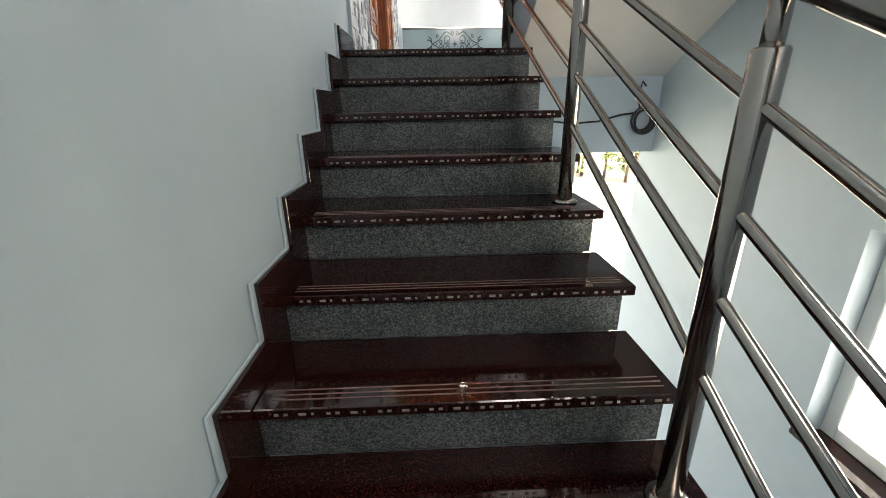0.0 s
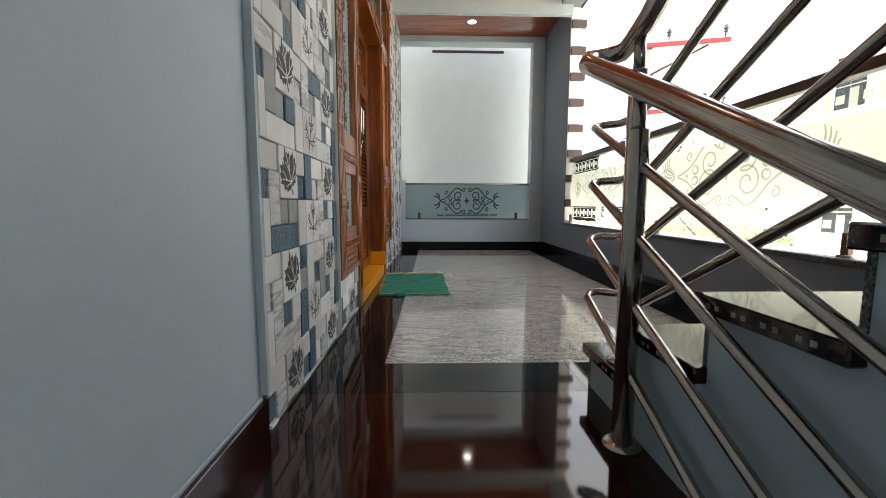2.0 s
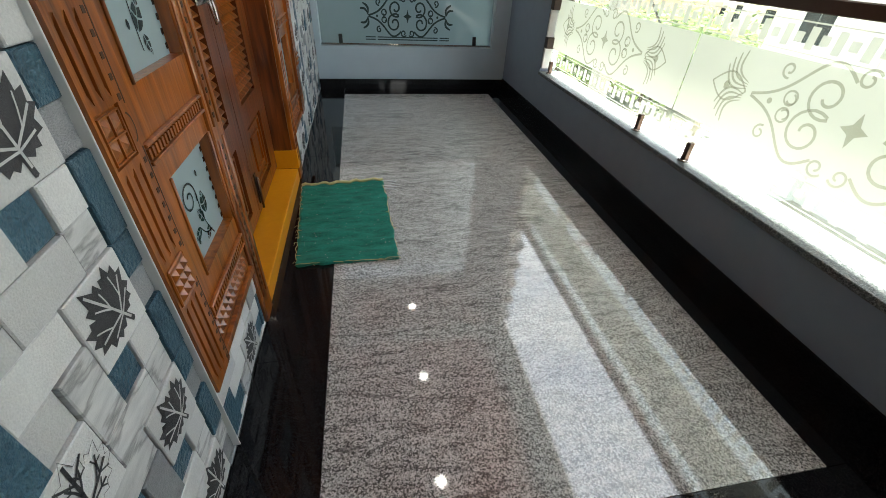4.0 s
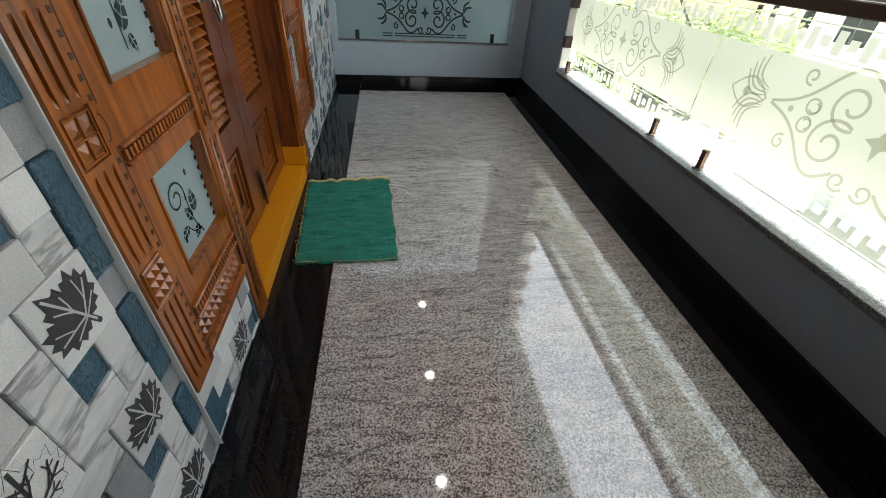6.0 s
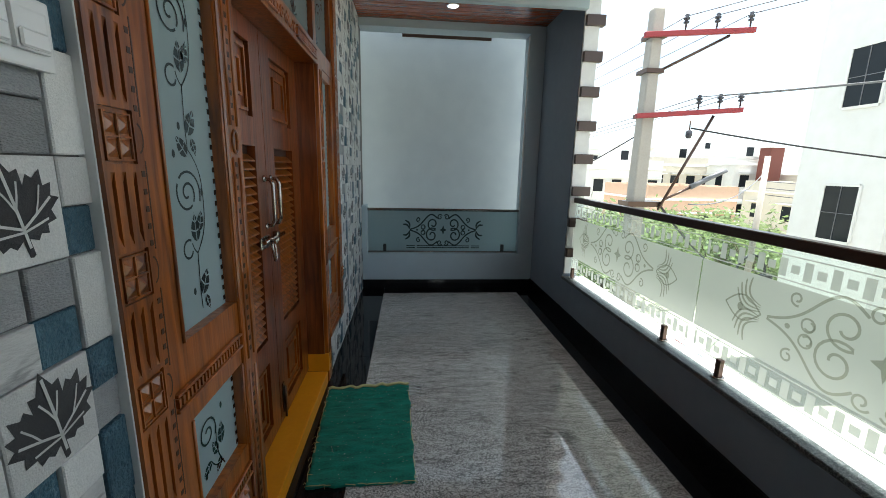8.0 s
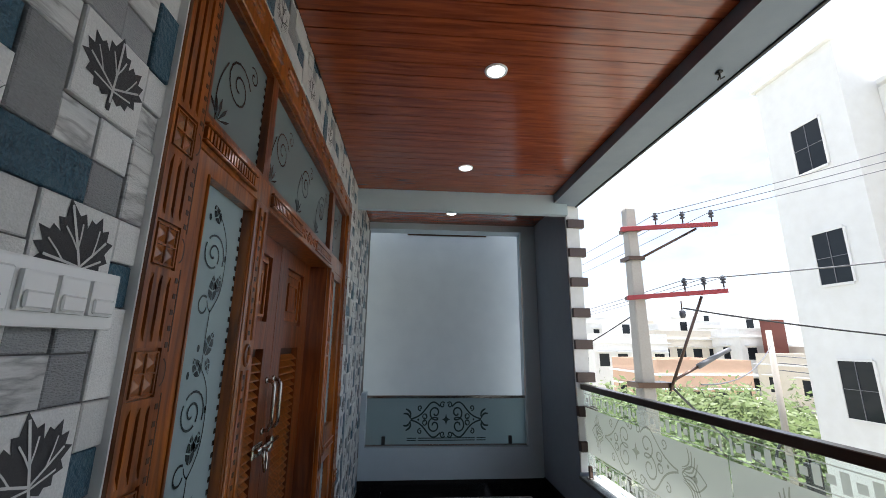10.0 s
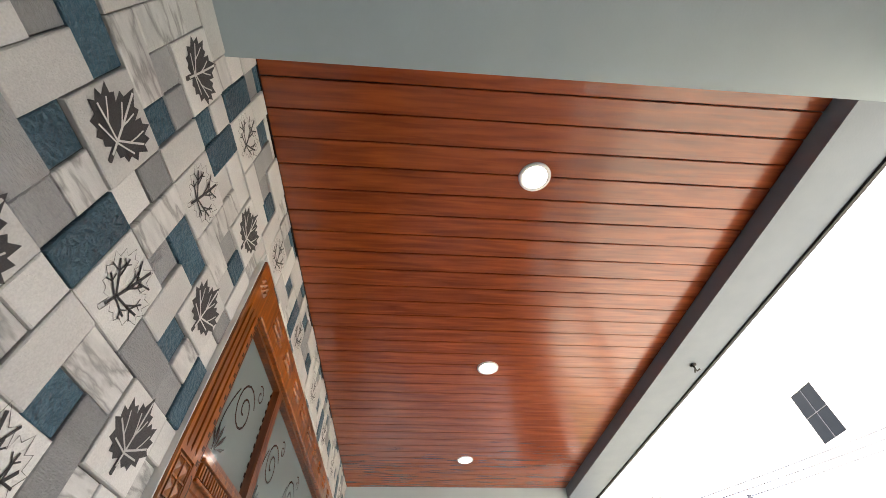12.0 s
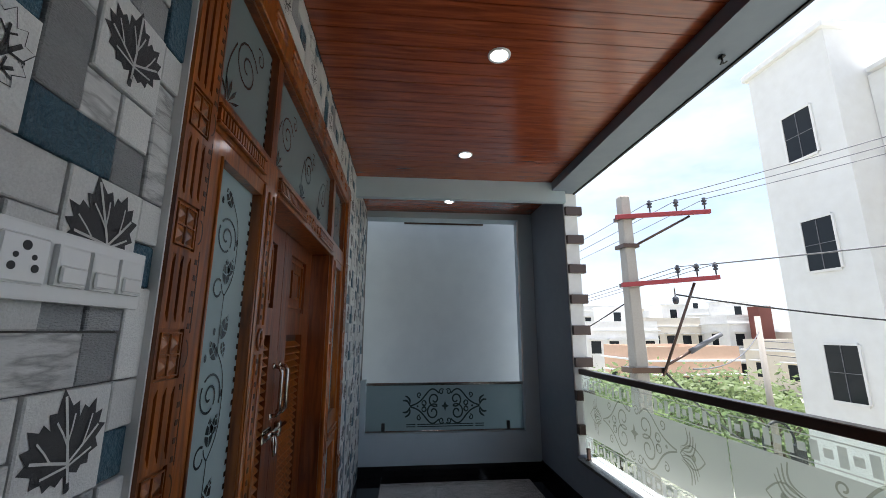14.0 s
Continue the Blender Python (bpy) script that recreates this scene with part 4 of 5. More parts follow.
for a, b in LIGHTS:
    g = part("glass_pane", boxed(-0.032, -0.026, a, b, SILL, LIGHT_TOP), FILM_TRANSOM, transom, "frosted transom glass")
    pl = yz(-0.0245)
    bm = bmesh.new()
    c, n = (a + b) / 2, max(1, round((b - a) / 0.4))
    for k in range(n):
        u = a + (b - a) * (k + 0.5) / n
        ribbon(bm, spiral(u, 2.245, 0.085, 1.7, 0.5, 1), 0.007, pl)
        ribbon(bm, arc((u - 0.11, 2.065), (u - 0.08, 2.275), 0.12), 0.006, pl)
        ribbon(bm, spiral(u + 0.09, 2.345, 0.035, 1.2, 2.4, -1), 0.005, pl)
        for i in range(5):
            t = 0.4 + i * 0.5
            patch(bm, [(u - 0.10, 2.08), (u - 0.10 + 0.05 * math.cos(t) - 0.008 * math.sin(t), 2.08 + 0.05 * math.sin(t)), (u - 0.10 + 0.075 * math.cos(t), 2.08 + 0.075 * math.sin(t)), (u - 0.10 + 0.05 * math.cos(t) + 0.008 * math.sin(t), 2.08 + 0.05 * math.sin(t) - 0.008 * math.cos(t))], pl)
    for z in [SILL + 0.005 + 0.031 * i for i in range(12)]:
        patch(bm, [(b - 0.014, z), (b, z), (b, z + 0.015), (b - 0.014, z + 0.015)], pl)
    part("etching", bm, ETCH_DARK, g, "clear scrolls etched in the frosting")


def door_leaf(y0, y1, mirror):
    a, b = (y0 + 0.125, y0 + 0.425) if mirror else (y0 + 0.15, y0 + 0.46)
    leaf = framed("door_leaf", -0.115, -0.072, y0 + 0.002, y1 - 0.002, 0.10, HEAD - 0.002, [(a, b, 1.575, 1.86), (a, b, 0.60, 1.46), (a, b, 0.17, 0.49)], TEAK_RED, "red-brown teak leaf with louvres and raised panels")
    leaf.location.x = -0.043
    for z0, z1 in ((1.575, 1.86), (0.17, 0.49)):
        p = part("panel", boxed(-0.108, -0.090, a, b, z0, z1), TEAK_RED, leaf, "raised panel")
        bm = bmesh.new()
        for e, x in ((0.02, 0.0), (0.07, 0.0)):
            ya, yb, za, zb = a + e, b - e, z0 + e, z1 - e
            for s in ((ya, yb, za, za + 0.012), (ya, yb, zb - 0.012, zb), (ya, ya + 0.012, za + 0.012, zb - 0.012), (yb - 0.012, yb, za + 0.012, zb - 0.012)):
                box(bm, -0.0905, -0.080, *s)
        part("moulding", bm, TEAK, p)
    # dark board painting the shade between the slats
    part("louvre_back", boxed(-0.112, -0.104, a, b, 0.60, 1.46), HOLLOW_SHADE, leaf)
    z = 0.615
    while z < 1.43:
        bm = bmesh.new()
        v = [bm.verts.new(q) for q in ((-0.1035, a, z + 0.030), (-0.1035, b, z + 0.030), (-0.076, b, z + 0.006), (-0.076, a, z + 0.006), (-0.1035, a, z + 0.020), (-0.1035, b, z + 0.020), (-0.076, b, z), (-0.076, a, z))]
        for f in ((0, 1, 2, 3), (7, 6, 5, 4), (3, 2, 6, 7), (0, 3, 7, 4), (1, 5, 6, 2), (0, 4, 5, 1)):
            bm.faces.new([v[i] for i in f])
        part("louvre_slat", bm, TEAK, leaf)
        z += 0.034
    yh = y1 - 0.038 if not mirror else y0 + 0.05
    h = part("pull_handle", tube(bmesh.new(), [(-0.072, yh, 1.115), (-0.045, yh, 1.120), (-0.034, yh, 1.14), (-0.034, yh, 1.30), (-0.045, yh, 1.32), (-0.072, yh, 1.325)], 0.0085, 10), STEEL, leaf, "bright steel pull handle")
    part("rose", lathe(bmesh.new(), [(0.015, -0.0725), (0.015, -0.068), (0.009, -0.064)], (0, yh, 1.115), 14, "x"), STEEL, h)
    part("rose", lathe(bmesh.new(), [(0.015, -0.0725), (0.015, -0.068), (0.009, -0.064)], (0, yh, 1.325), 14, "x"), STEEL, h)
    return leaf


MID = (P1 + P2) / 2
left_leaf = door_leaf(P1, MID, False)
right_leaf = door_leaf(MID, P2, True)
bolt = part("sliding_bolt", boxed(-0.072, -0.066, MID - 0.13, MID - 0.02, 1.02, 1.075, 0.004), STEEL, left_leaf, "bright steel sliding bolt")
part("rod", tube(bmesh.new(), [(-0.053, MID - 0.13, 1.055), (-0.053, MID + 0.14, 1.055)], 0.009, 12), STEEL, bolt)
part("keeper", boxed(-0.071, -0.045, MID + 0.03, MID + 0.06, 1.03, 1.08, 0.004), STEEL, bolt)
part("knob", lathe(bmesh.new(), [(0.007, -0.055), (0.007, -0.030), (0.012, -0.026), (0.012, -0.018), (0.007, -0.014)], (0, MID - 0.08, 1.055), 14, "x"), STEEL, bolt)
part("hasp", tube(bmesh.new(), [(-0.05, MID - 0.05, 1.05), (-0.045, MID - 0.052, 1.0), (-0.045, MID - 0.03, 0.955), (-0.045, MID - 0.012, 0.96), (-0.045, MID - 0.014, 1.0), (-0.05, MID - 0.02, 1.045)], 0.006, 8), STEEL, bolt)
tb = part("tower_bolt", boxed(-0.072, -0.066, MID + 0.03, MID + 0.06, 0.14, 0.30, 0.002), DARK_STEEL, right_leaf, "dark tower bolt")
part("rod", tube(bmesh.new(), [(-0.060, MID + 0.045, 0.11), (-0.060, MID + 0.045, 0.28)], 0.006, 8), DARK_STEEL, tb)
part("jamb", boxed(-0.157, -0.012, P2 - 0.012, P2 - 0.0005, 0.10, HEAD - 0.001), TEAK_RED, door, "red-brown rebate")
part("jamb_foot", boxed(-0.157, 0.0135, P2 - 0.0135, P2 + 0.06, 0.083, 0.20), ORANGE, door, "orange painted foot of the post")
part("threshold", boxed(-0.158, 0.006, P1 + 0.001, P2 - 0.014, 0.0, 0.082, 0.006, 2), ORANGE, door, "orange-yellow painted threshold")

# ---- switch board ----
sw = thing("switch_board", "white modular switch plate on the tiled wall", "switch")
part("plate", boxed(0.004, 0.016, 0.735, 1.045, 1.508, 1.600, 0.004, 2), SWITCH, sw, "white plastic plate")
for i in range(3):
    y = 0.862 + i * 0.058
    r = part("rocker", boxed(0.0155, 0.024, y, y + 0.052, 1.528, 1.582, 0.004, 2), SWITCH, sw)
    part("rocker_lip", boxed(0.0235, 0.028, y + 0.004, y + 0.048, 1.531, 1.555, 0.003), SWITCH, r)
sk = part("socket", boxed(0.0155, 0.020, 0.790, 0.855, 1.526, 1.584, 0.003), SWITCH, sw)
for y, z, r in ((0.822, 1.571, 0.006), (0.807, 1.545, 0.005), (0.837, 1.545, 0.005), (0.810, 1.558, 0.0035), (0.834, 1.558, 0.0035)):
    part("socket_hole", lathe(bmesh.new(), [(r, 0.0185), (r, 0.0206)], (0, y, z), 12, "x"), BLACK, sk)

# ---- ceiling lamps ----
for i, (y, z) in enumerate(((4.52, CEIL), (3.33, CEIL), (2.128, CEIL), (0.908, CEIL))):
    d = thing("ceiling_light", "round white recessed ceiling light, switched on", "light", "porch ceiling lights")
    d.location = (0.926, y, z)
    part("rim", lathe(bmesh.new(), [(0.044, -0.004), (0.050, -0.008), (0.058, -0.007), (0.060, -0.0005), (0.060, 0.004)], (0, 0, 0), 32), SWITCH, d, "white rim")
    part("diffuser", lathe(bmesh.new(), [(0.0435, -0.0065), (0.0435, -0.0045)], (0, 0, 0), 32), LAMP, d, "glowing round diffuser")
stub = thing("wire_stub", "short black wire end hanging from the beam", "cable")
part("wire", tube(bmesh.new(), [(1.99, 1.93, 2.801), (1.99, 1.93, 2.775), (2.0, 1.94, 2.765), (2.015, 1.93, 2.772)], 0.004, 6), BLACK, stub)
part("wire", tube(bmesh.new(), [(1.985, 1.935, 2.801), (1.98, 1.92, 2.766), (1.975, 1.93, 2.748)], 0.004, 6), BLACK, stub)
part("wire_joint", boxed(1.978, 2.0, 1.915, 1.945, 2.788, 2.7995, 0.003), BLACK, stub)

# ---- door mat ----
mat = thing("door_mat", "crumpled green cloth mat with yellow stitched edge", "mat")
corners = [Vector(p) for p in ((0.077, 1.940), (0.556, 1.948), (0.524, 2.783), (0.029, 2.735))]
bm = bmesh.new()
N, Mv = 26, 42
grid = {}
for s in (0, 1):
    for i in range(N + 1):
        for j in range(Mv + 1):
            u, v = i / N, j / Mv
            p = corners[0] * (1 - u) * (1 - v) + corners[1] * u * (1 - v) + corners[2] * u * v + corners[3] * (1 - u) * v
            e = noise.noise(Vector((u * 3, v * 7, 1.5))) * 0.8 + noise.noise(Vector((u * 7, v * 18, 4))) * 0.6 - 1.9 * max(0, 1 - abs(v - 0.78 + 0.03 * math.sin(u * 5)) / 0.02) - 1.9 * max(0, 1 - abs(v - 0.92 + 0.015 * math.sin(u * 6 + 1)) / 0.014) - 1.0 * max(0, 1 - abs(v - 0.5 + 0.02 * math.sin(u * 4)) / 0.018)
            edge = min(u, 1 - u, v, 1 - v)
            q = 0.010 * noise.noise(Vector((u * 9, v * 9, 9))) * max(0, 1 - edge / 0.10)
            z = 0.0015 + s * (0.012 + 0.009 * e + 0.003 * math.sin(v * 44 + 2 * e) * (1 if edge > 0.02 else 0))
            grid[s, i, j] = bm.verts.new((p.x + q, p.y + q, max(z, 0.001 + s * 0.004)))
for i in range(N):
    for j in range(Mv):
        for s in (0, 1):
            f = bm.faces.new((grid[s, i, j], grid[s, i + 1, j], grid[s, i + 1, j + 1], grid[s, i, j + 1]))
            f.smooth = True
for i in range(N):
    for j in (0, Mv):
        bm.faces.new((grid[0, i, j], grid[0, i + 1, j], grid[1, i + 1, j], grid[1, i, j]))
for j in range(Mv):
    for i in (0, N):
        bm.faces.new((grid[0, i, j], grid[0, i, j + 1], grid[1, i, j + 1], grid[1, i, j]))
part("cloth", bm, MAT_GREEN, mat, "thin green cloth")
lint, rr = bmesh.new(), random.Random(3)
for k in range(150):
    u, v, a = rr.random(), rr.random(), rr.uniform(0, 3.1)
    p = corners[0] * (1 - u) * (1 - v) + corners[1] * u * (1 - v) + corners[2] * u * v + corners[3] * (1 - u) * v
    d = Vector((math.cos(a), math.sin(a))) * rr.uniform(0.0015, 0.004)
    q = Vector((-d.y, d.x)) * 0.5
    lint.faces.new([lint.verts.new((c.x, c.y, 0.0235)) for c in (p - d, p + q, p + d, p - q)])
tagged(part("lint", lint, WHITE, mat, "pale lint specks"), kind="stuff")
bm = bmesh.new()
a, b = corners[3], corners[2]
tube(bm, [(a.x + (b.x - a.x) * i / 24, a.y + (b.y - a.y) * i / 24 + 0.010 * math.sin(i * 1.3), 0.016 + 0.004 * math.sin(i * 2.1)) for i in range(25)], 0.009, 8)
part("stitched_edge", bm, MAT_EDGE, mat, "yellow stitched hem")

rr = random.Random(8)
for a, b, n in ((corners[0], corners[3], 46), (corners[0], corners[1], 20), (corners[1], corners[2], 30)):
    bm = bmesh.new()
    tube(bm, [(a.x + (b.x - a.x) * i / n + rr.uniform(-0.006, 0.006), a.y + (b.y - a.y) * i / n + rr.uniform(-0.004, 0.004), 0.012 + rr.uniform(-0.004, 0.006)) for i in range(n + 1)], 0.0016, 5)
    for k in range(n // 2):
        t = rr.random()
        p = a + (b - a) * t
        r, g = rr.uniform(0, 6.28), rr.uniform(0.008, 0.026)
        tube(bm, [(p.x, p.y, 0.012), (p.x + 0.6 * g * math.cos(r), p.y + 0.6 * g * math.sin(r), 0.014), (p.x + g * math.cos(r + 0.5), p.y + g * math.sin(r + 0.5), 0.004)], 0.0011, 4)
    tagged(part("frayed_thread", bm, MAT_EDGE, mat, "pale frayed threads along the edge"), kind="stuff")


bm = bmesh.new()
for k in range(4):
    y = corners[2].y - 0.02 - 0.035 * k
    tube(bm, [(corners[2].x - 0.01, y, 0.012), (corners[2].x + 0.045, y + 0.004, 0.008), (corners[2].x + 0.085, y - 0.004 * k, 0.003)], 0.0022, 5)
part("loose_thread", bm, SWITCH, mat, "loose white threads")

# ---- glass balustrades ----
def ornament(bm, pl, cx, cy, w, eye=True, wide=1.0):
    """Scrollwork in a pointed oval round a four-point star, with a fan of feathers at both ends."""
    def m(pts, a, b):
        return [(cx + a * x * wide, cy + b * y) for x, y in pts]
    star = [(r * math.cos(k * math.pi / 4) * 0.8, r * math.sin(k * math.pi / 4)) for k, r in enumerate((0.06, 0.024) * 4)]
    patch(bm, m(star, 1, 1), pl)
    for a in (-1, 1):
        for b in (-1, 1):
            ribbon(bm, m(spiral(0.045, 0.150, 0.034, 1.15, 2.6, -1, 0.3), a, b), w * 0.8, pl)
            ribbon(bm, m(arc((0.075, 0.135), (0.24, 0.125), 0.30), a, b), w, pl)
            ribbon(bm, m(arc((0.24, 0.125), (0.44, 0.004), -0.10), a, b), w, pl)
            ribbon(bm, m(spiral(0.325, 0.120, 0.030, 1.1, -1.9, 1, 0.3), a, b), w * 0.8, pl)
            for k in (-1, 1):
                ribbon(bm, m(spiral(0.262, 0.030, 0.030, 0.8, 0.6, k, 0.55), a, b), w * 0.7, pl)
        ribbon(bm, m(spiral(0.150, -0.062, 0.088, 1.35, 2.2, -1, 0.22), a, 1), w, pl)
        ribbon(bm, m(spiral(0.135, 0.070, 0.078, 1.25, 4.2, 1, 0.25), a, 1), w, pl)
        patch(bm, m([(0.345 + 0.012 * math.cos(t), 0.012 * math.sin(t)) for t in (math.pi * i / 4 for i in range(8))], a, 1), pl)
        if eye:
            for b in (-1, 1):
                ribbon(bm, m(arc((0.47, 0.0), (0.665, 0.0), 0.30), a, b), w * 0.7, pl)
                for i in range(4):
                    t = 0.45 + 0.30 * i
                    ribbon(bm, m(arc((0.475, 0.012 + 0.008 * i), (0.515 + 0.105 * math.cos(t), 0.030 + 0.120 * math.sin(t)), -0.30), a, b), w * 0.95, pl, True)
            patch(bm, m([(0.58 + 0.016 * math.cos(t), 0.020 * math.sin(t)) for t in (math.pi * i / 4 for i in range(8))], a, 1), pl)
        else:
            for b in (-1, 1):
                for i in range(2):
                    ribbon(bm, m(arc((0.445, 0.008), (0.50 + 0.03 * i, 0.11 - 0.05 * i), 0.25), a, b), w * 1.3, pl, True)


def key_border(bm, pl, u0, u1, v0, v1):
    """Frosted border pierced by clear squares, each with a frosted square left in its middle."""
    h = v1 - v0
    for a, b in ((v0, v0 + h * 0.05), (v1 - h * 0.05, v1)):
        patch(bm, [(u0, a), (u1, a), (u1, b), (u0, b)], pl)
    lo, hi = v0 + h * 0.14, v1 - h * 0.14
    n = max(2, round((u1 - u0) / (h * 1.02)))
    s = (u1 - u0) / n
    for k in range(n):
        c = u0 + s * (k + 0.5)
        for p, q, r, t in ((c - s * 0.5, c - s * 0.34, lo, hi), (c + s * 0.34, c + s * 0.5, lo, hi), (c - s * 0.17, c + s * 0.17, (lo + hi) / 2 - s * 0.16, (lo + hi) / 2 + s * 0.16)):
            patch(bm, [(p, r), (q, r), (q, t), (p, t)], pl)


bal = thing("glass_balustrade", "frosted glass balustrade with etched scrolls and dark top rail", "balustrade")
GX, G0, G1 = 2.045, 0.455, 1.104
part("top_rail", boxed(2.018, 2.074, 0.452, 3.944, 1.104, 1.150, 0.004), DARK_STEEL, bal, "dark bronze rectangular top rail")
for y0, y1 in ((2.2965, 3.94), (0.56, 2.2935)):
    g = part("glass_panel", boxed(GX - 0.005, GX + 0.005, y0, y1, G0, G1), CLEAR, bal, "clear glass sheet")
    g.visible_shadow = False
    pl = yz(GX - 0.0065)
    bm = bmesh.new()
    patch(bm, [(y0 + 0.002, 0.605), (y1 - 0.002, 0.605), (y1 - 0.002, 0.962), (y0 + 0.002, 0.962)], pl)
    key_border(bm, pl, y0 + 0.03, y1 - 0.02, 0.975, 1.078)
    key_border(bm, pl, y0 + 0.03, y1 - 0.02, 0.488, 0.592)
    f = part("frosting", bm, FILM, g, "white frosted film")
    f.visible_shadow = False
    bm = bmesh.new()
    ornament(bm, yz(GX - 0.008), (y0 + y1) / 2 + 0.015, 0.798, 0.011)
    e = part("etching", bm, ETCH, g, "clear scrollwork in the frosting")
    e.visible_shadow = False
    tagged(e, kind="stuff")
for y in (3.86, 2.50, 2.065, 0.75):
    c = part("clamp", boxed(2.01, 2.0385, y - 0.015, y + 0.015, 0.424, 0.512, 0.004), DARK_STEEL, bal, "square steel glass clamp")
    part("clamp_foot", lathe(bmesh.new(), [(0.030, 0.4172), (0.030, 0.424), (0.026, 0.427)], (2.024, y, 0), 18), STEEL, c)

end = thing("end_balustrade", "low frosted glass rail with dark scrolls in the end bay", "balustrade")
part("top_rail", boxed(0.056, 1.814, 5.012, 5.052, 0.896, 0.924, 0.004), STEEL, end, "bright steel top rail")
part("bottom_channel", boxed(0.056, 1.814, 5.012, 5.052, 0.411, 0.426, 0.003), STEEL, end, "steel bottom channel")
g = part("glass_panel", boxed(0.06, 1.81, 5.026, 5.034, 0.422, 0.896), sheet_glass("bay_glass", (0.38, 0.46, 0.52), 0.35, 0.06), end, "smoky frosted glass sheet")
bm = bmesh.new()
fl = lambda u, v: (u, 5.0245, v)
ornament(bm, fl, 0.925, 0.675, 0.016, False, 0.88)
for v in (0.460, 0.482):
    for a, b in ((0.50, 0.60), (0.62, 1.24), (1.26, 1.36)):
        patch(bm, [(a, v), (b, v), (b, v + 0.010), (a, v + 0.010)], fl)
part("etching", bm, ETCH_DARK, g, "dark clear scrollwork")
for x in (0.25, 1.63):
    c = part("clamp", boxed(x - 0.018, x + 0.018, 4.992, 5.022, 0.4265, 0.51, 0.004), BLACK, end, "dark glass clamp")


# ---- outside ----
GROUND = -3.4
bm = bmesh.new()
v = [bm.verts.new(p) for p in ((-900, -900, GROUND), (900, -900, GROUND), (900, 900, GROUND), (-900, 900, GROUND))]
bm.faces.new(v)
structure("ground", bm, SOIL, "dry earth and scrub around the houses", "ground")

# neighbour's wall beyond the end bay
nb = thing("neighbour_house", "plain pale plastered wall of the house next door", "house")
part("wall", boxed(-3.0, 2.30, 5.75, 9.0, GROUND, 4.6), OUTER, nb, "pale grey-blue plaster wall")
part("vent", boxed(0.435, 1.54, 5.744, 5.749, 2.945, 2.985, 0.001), DARK_STEEL, nb, "long dark drain slot")


def house(x0, x1, y0, y1, h, mat, rows, cols, label, base=GROUND, name="house", side=True, extra=None):
    """A flat-roofed house with parapet, slab edges, and windows on the faces that look to the porch."""
    ob = thing(name, label, "house", "houses beyond the parapet")
    part("wall", boxed(x0, x1, y0, y1, base, base + h), mat, ob)
    bm = bmesh.new()
    t = 0.14
    for q in ((x0, x1, y0, y0 + t), (x0, x1, y1 - t, y1), (x0, x0 + t, y0 + t, y1 - t), (x1 - t, x1, y0 + t, y1 - t)):
        box(bm, *q, base + h, base + h + 0.85)
    part("parapet", bm, mat, ob)
    part("roof", boxed(x0 - 0.2, x1 + 0.2, y0 - 0.2, y1 + 0.2, base + h - 0.12, base + h + 0.001), WHITE, ob, "white slab edge")
    for r in range(rows):
        z = base + h - 2.3 - r * 3.0
        if z < base:
            continue
        for c in range(cols):
            x = x0 + (x1 - x0) * (c + 0.5) / cols
            w = part("window", boxed(x - 0.5, x + 0.5, y0 - 0.02, y0 + 0.05, z, z + 1.2), DARK_PANE, ob, "dark window")
            part("sunshade", boxed(x - 0.7, x + 0.7, y0 - 0.5, y0 - 0.001, z + 1.35, z + 1.43), WHITE, w)
        if side:
            for c in range(2):
                y = y0 + (y1 - y0) * (c + 0.5) / 2
                w = part("window", boxed(x0 - 0.02, x0 + 0.05, y - 0.45, y + 0.45, z, z + 1.2), DARK_PANE, ob, "dark window")
                part("sunshade", boxed(x0 - 0.5, x0 - 0.001, y - 0.65, y + 0.65, z + 1.35, z + 1.43), WHITE, w)
    return ob


# tall white block across the lane
tall = thing("apartment_block", "tall white three-storey block with dark windows", "building")
part("wall", boxed(10.02, 15.0, 7.60, 9.66, GROUND, 8.40), HOUSE_WHITE, tall, "white plastered wall")
part("wing", boxed(10.9, 16.0, 3.0, 7.59, GROUND, 7.2), HOUSE_WHITE, tall, "white plastered wing")
part("coping", boxed(9.9, 15.1, 7.50, 9.78, 8.40, 8.57, 0.02), HOUSE_WHITE, tall)
part("coping", boxed(10.75, 16.1, 2.9, 7.5, 7.2, 7.34, 0.02), HOUSE_WHITE, tall)
for z0, z1 in ((5.60, 6.80), (2.86, 4.08), (-0.02, 1.20)):
    w = part("window", boxed(10.0, 10.06, 8.18, 8.93, z0, z1), DARK_PANE, tall, "dark glazed window")
    bm = bmesh.new()
    for a, b, c, d in ((8.15, 8.20, z0, z1), (8.91, 8.96, z0, z1), (8.20, 8.91, z1 - 0.02, z1 + 0.04), (8.20, 8.91, z0 - 0.05, z0 + 0.01)):
        box(bm, 9.98, 10.04, a, b, c, d)
    part("window_frame", bm, HOUSE_WHITE, w, "white surround")
    bm = box(bmesh.new(), 9.985, 10.0, 8.552, 8.564, z0, z1)
    box(bm, 9.985, 10.0, 8.20, 8.91, (z0 + z1) / 2 - 0.006, (z0 + z1) / 2 + 0.006)
    part("mullion", bm, WIRE, w)
part("balcony", boxed(10.6, 10.9, 5.6, 7.0, 4.4, 4.75, 0.03), HOUSE_PEACH, tall, "peach painted balcony edge")

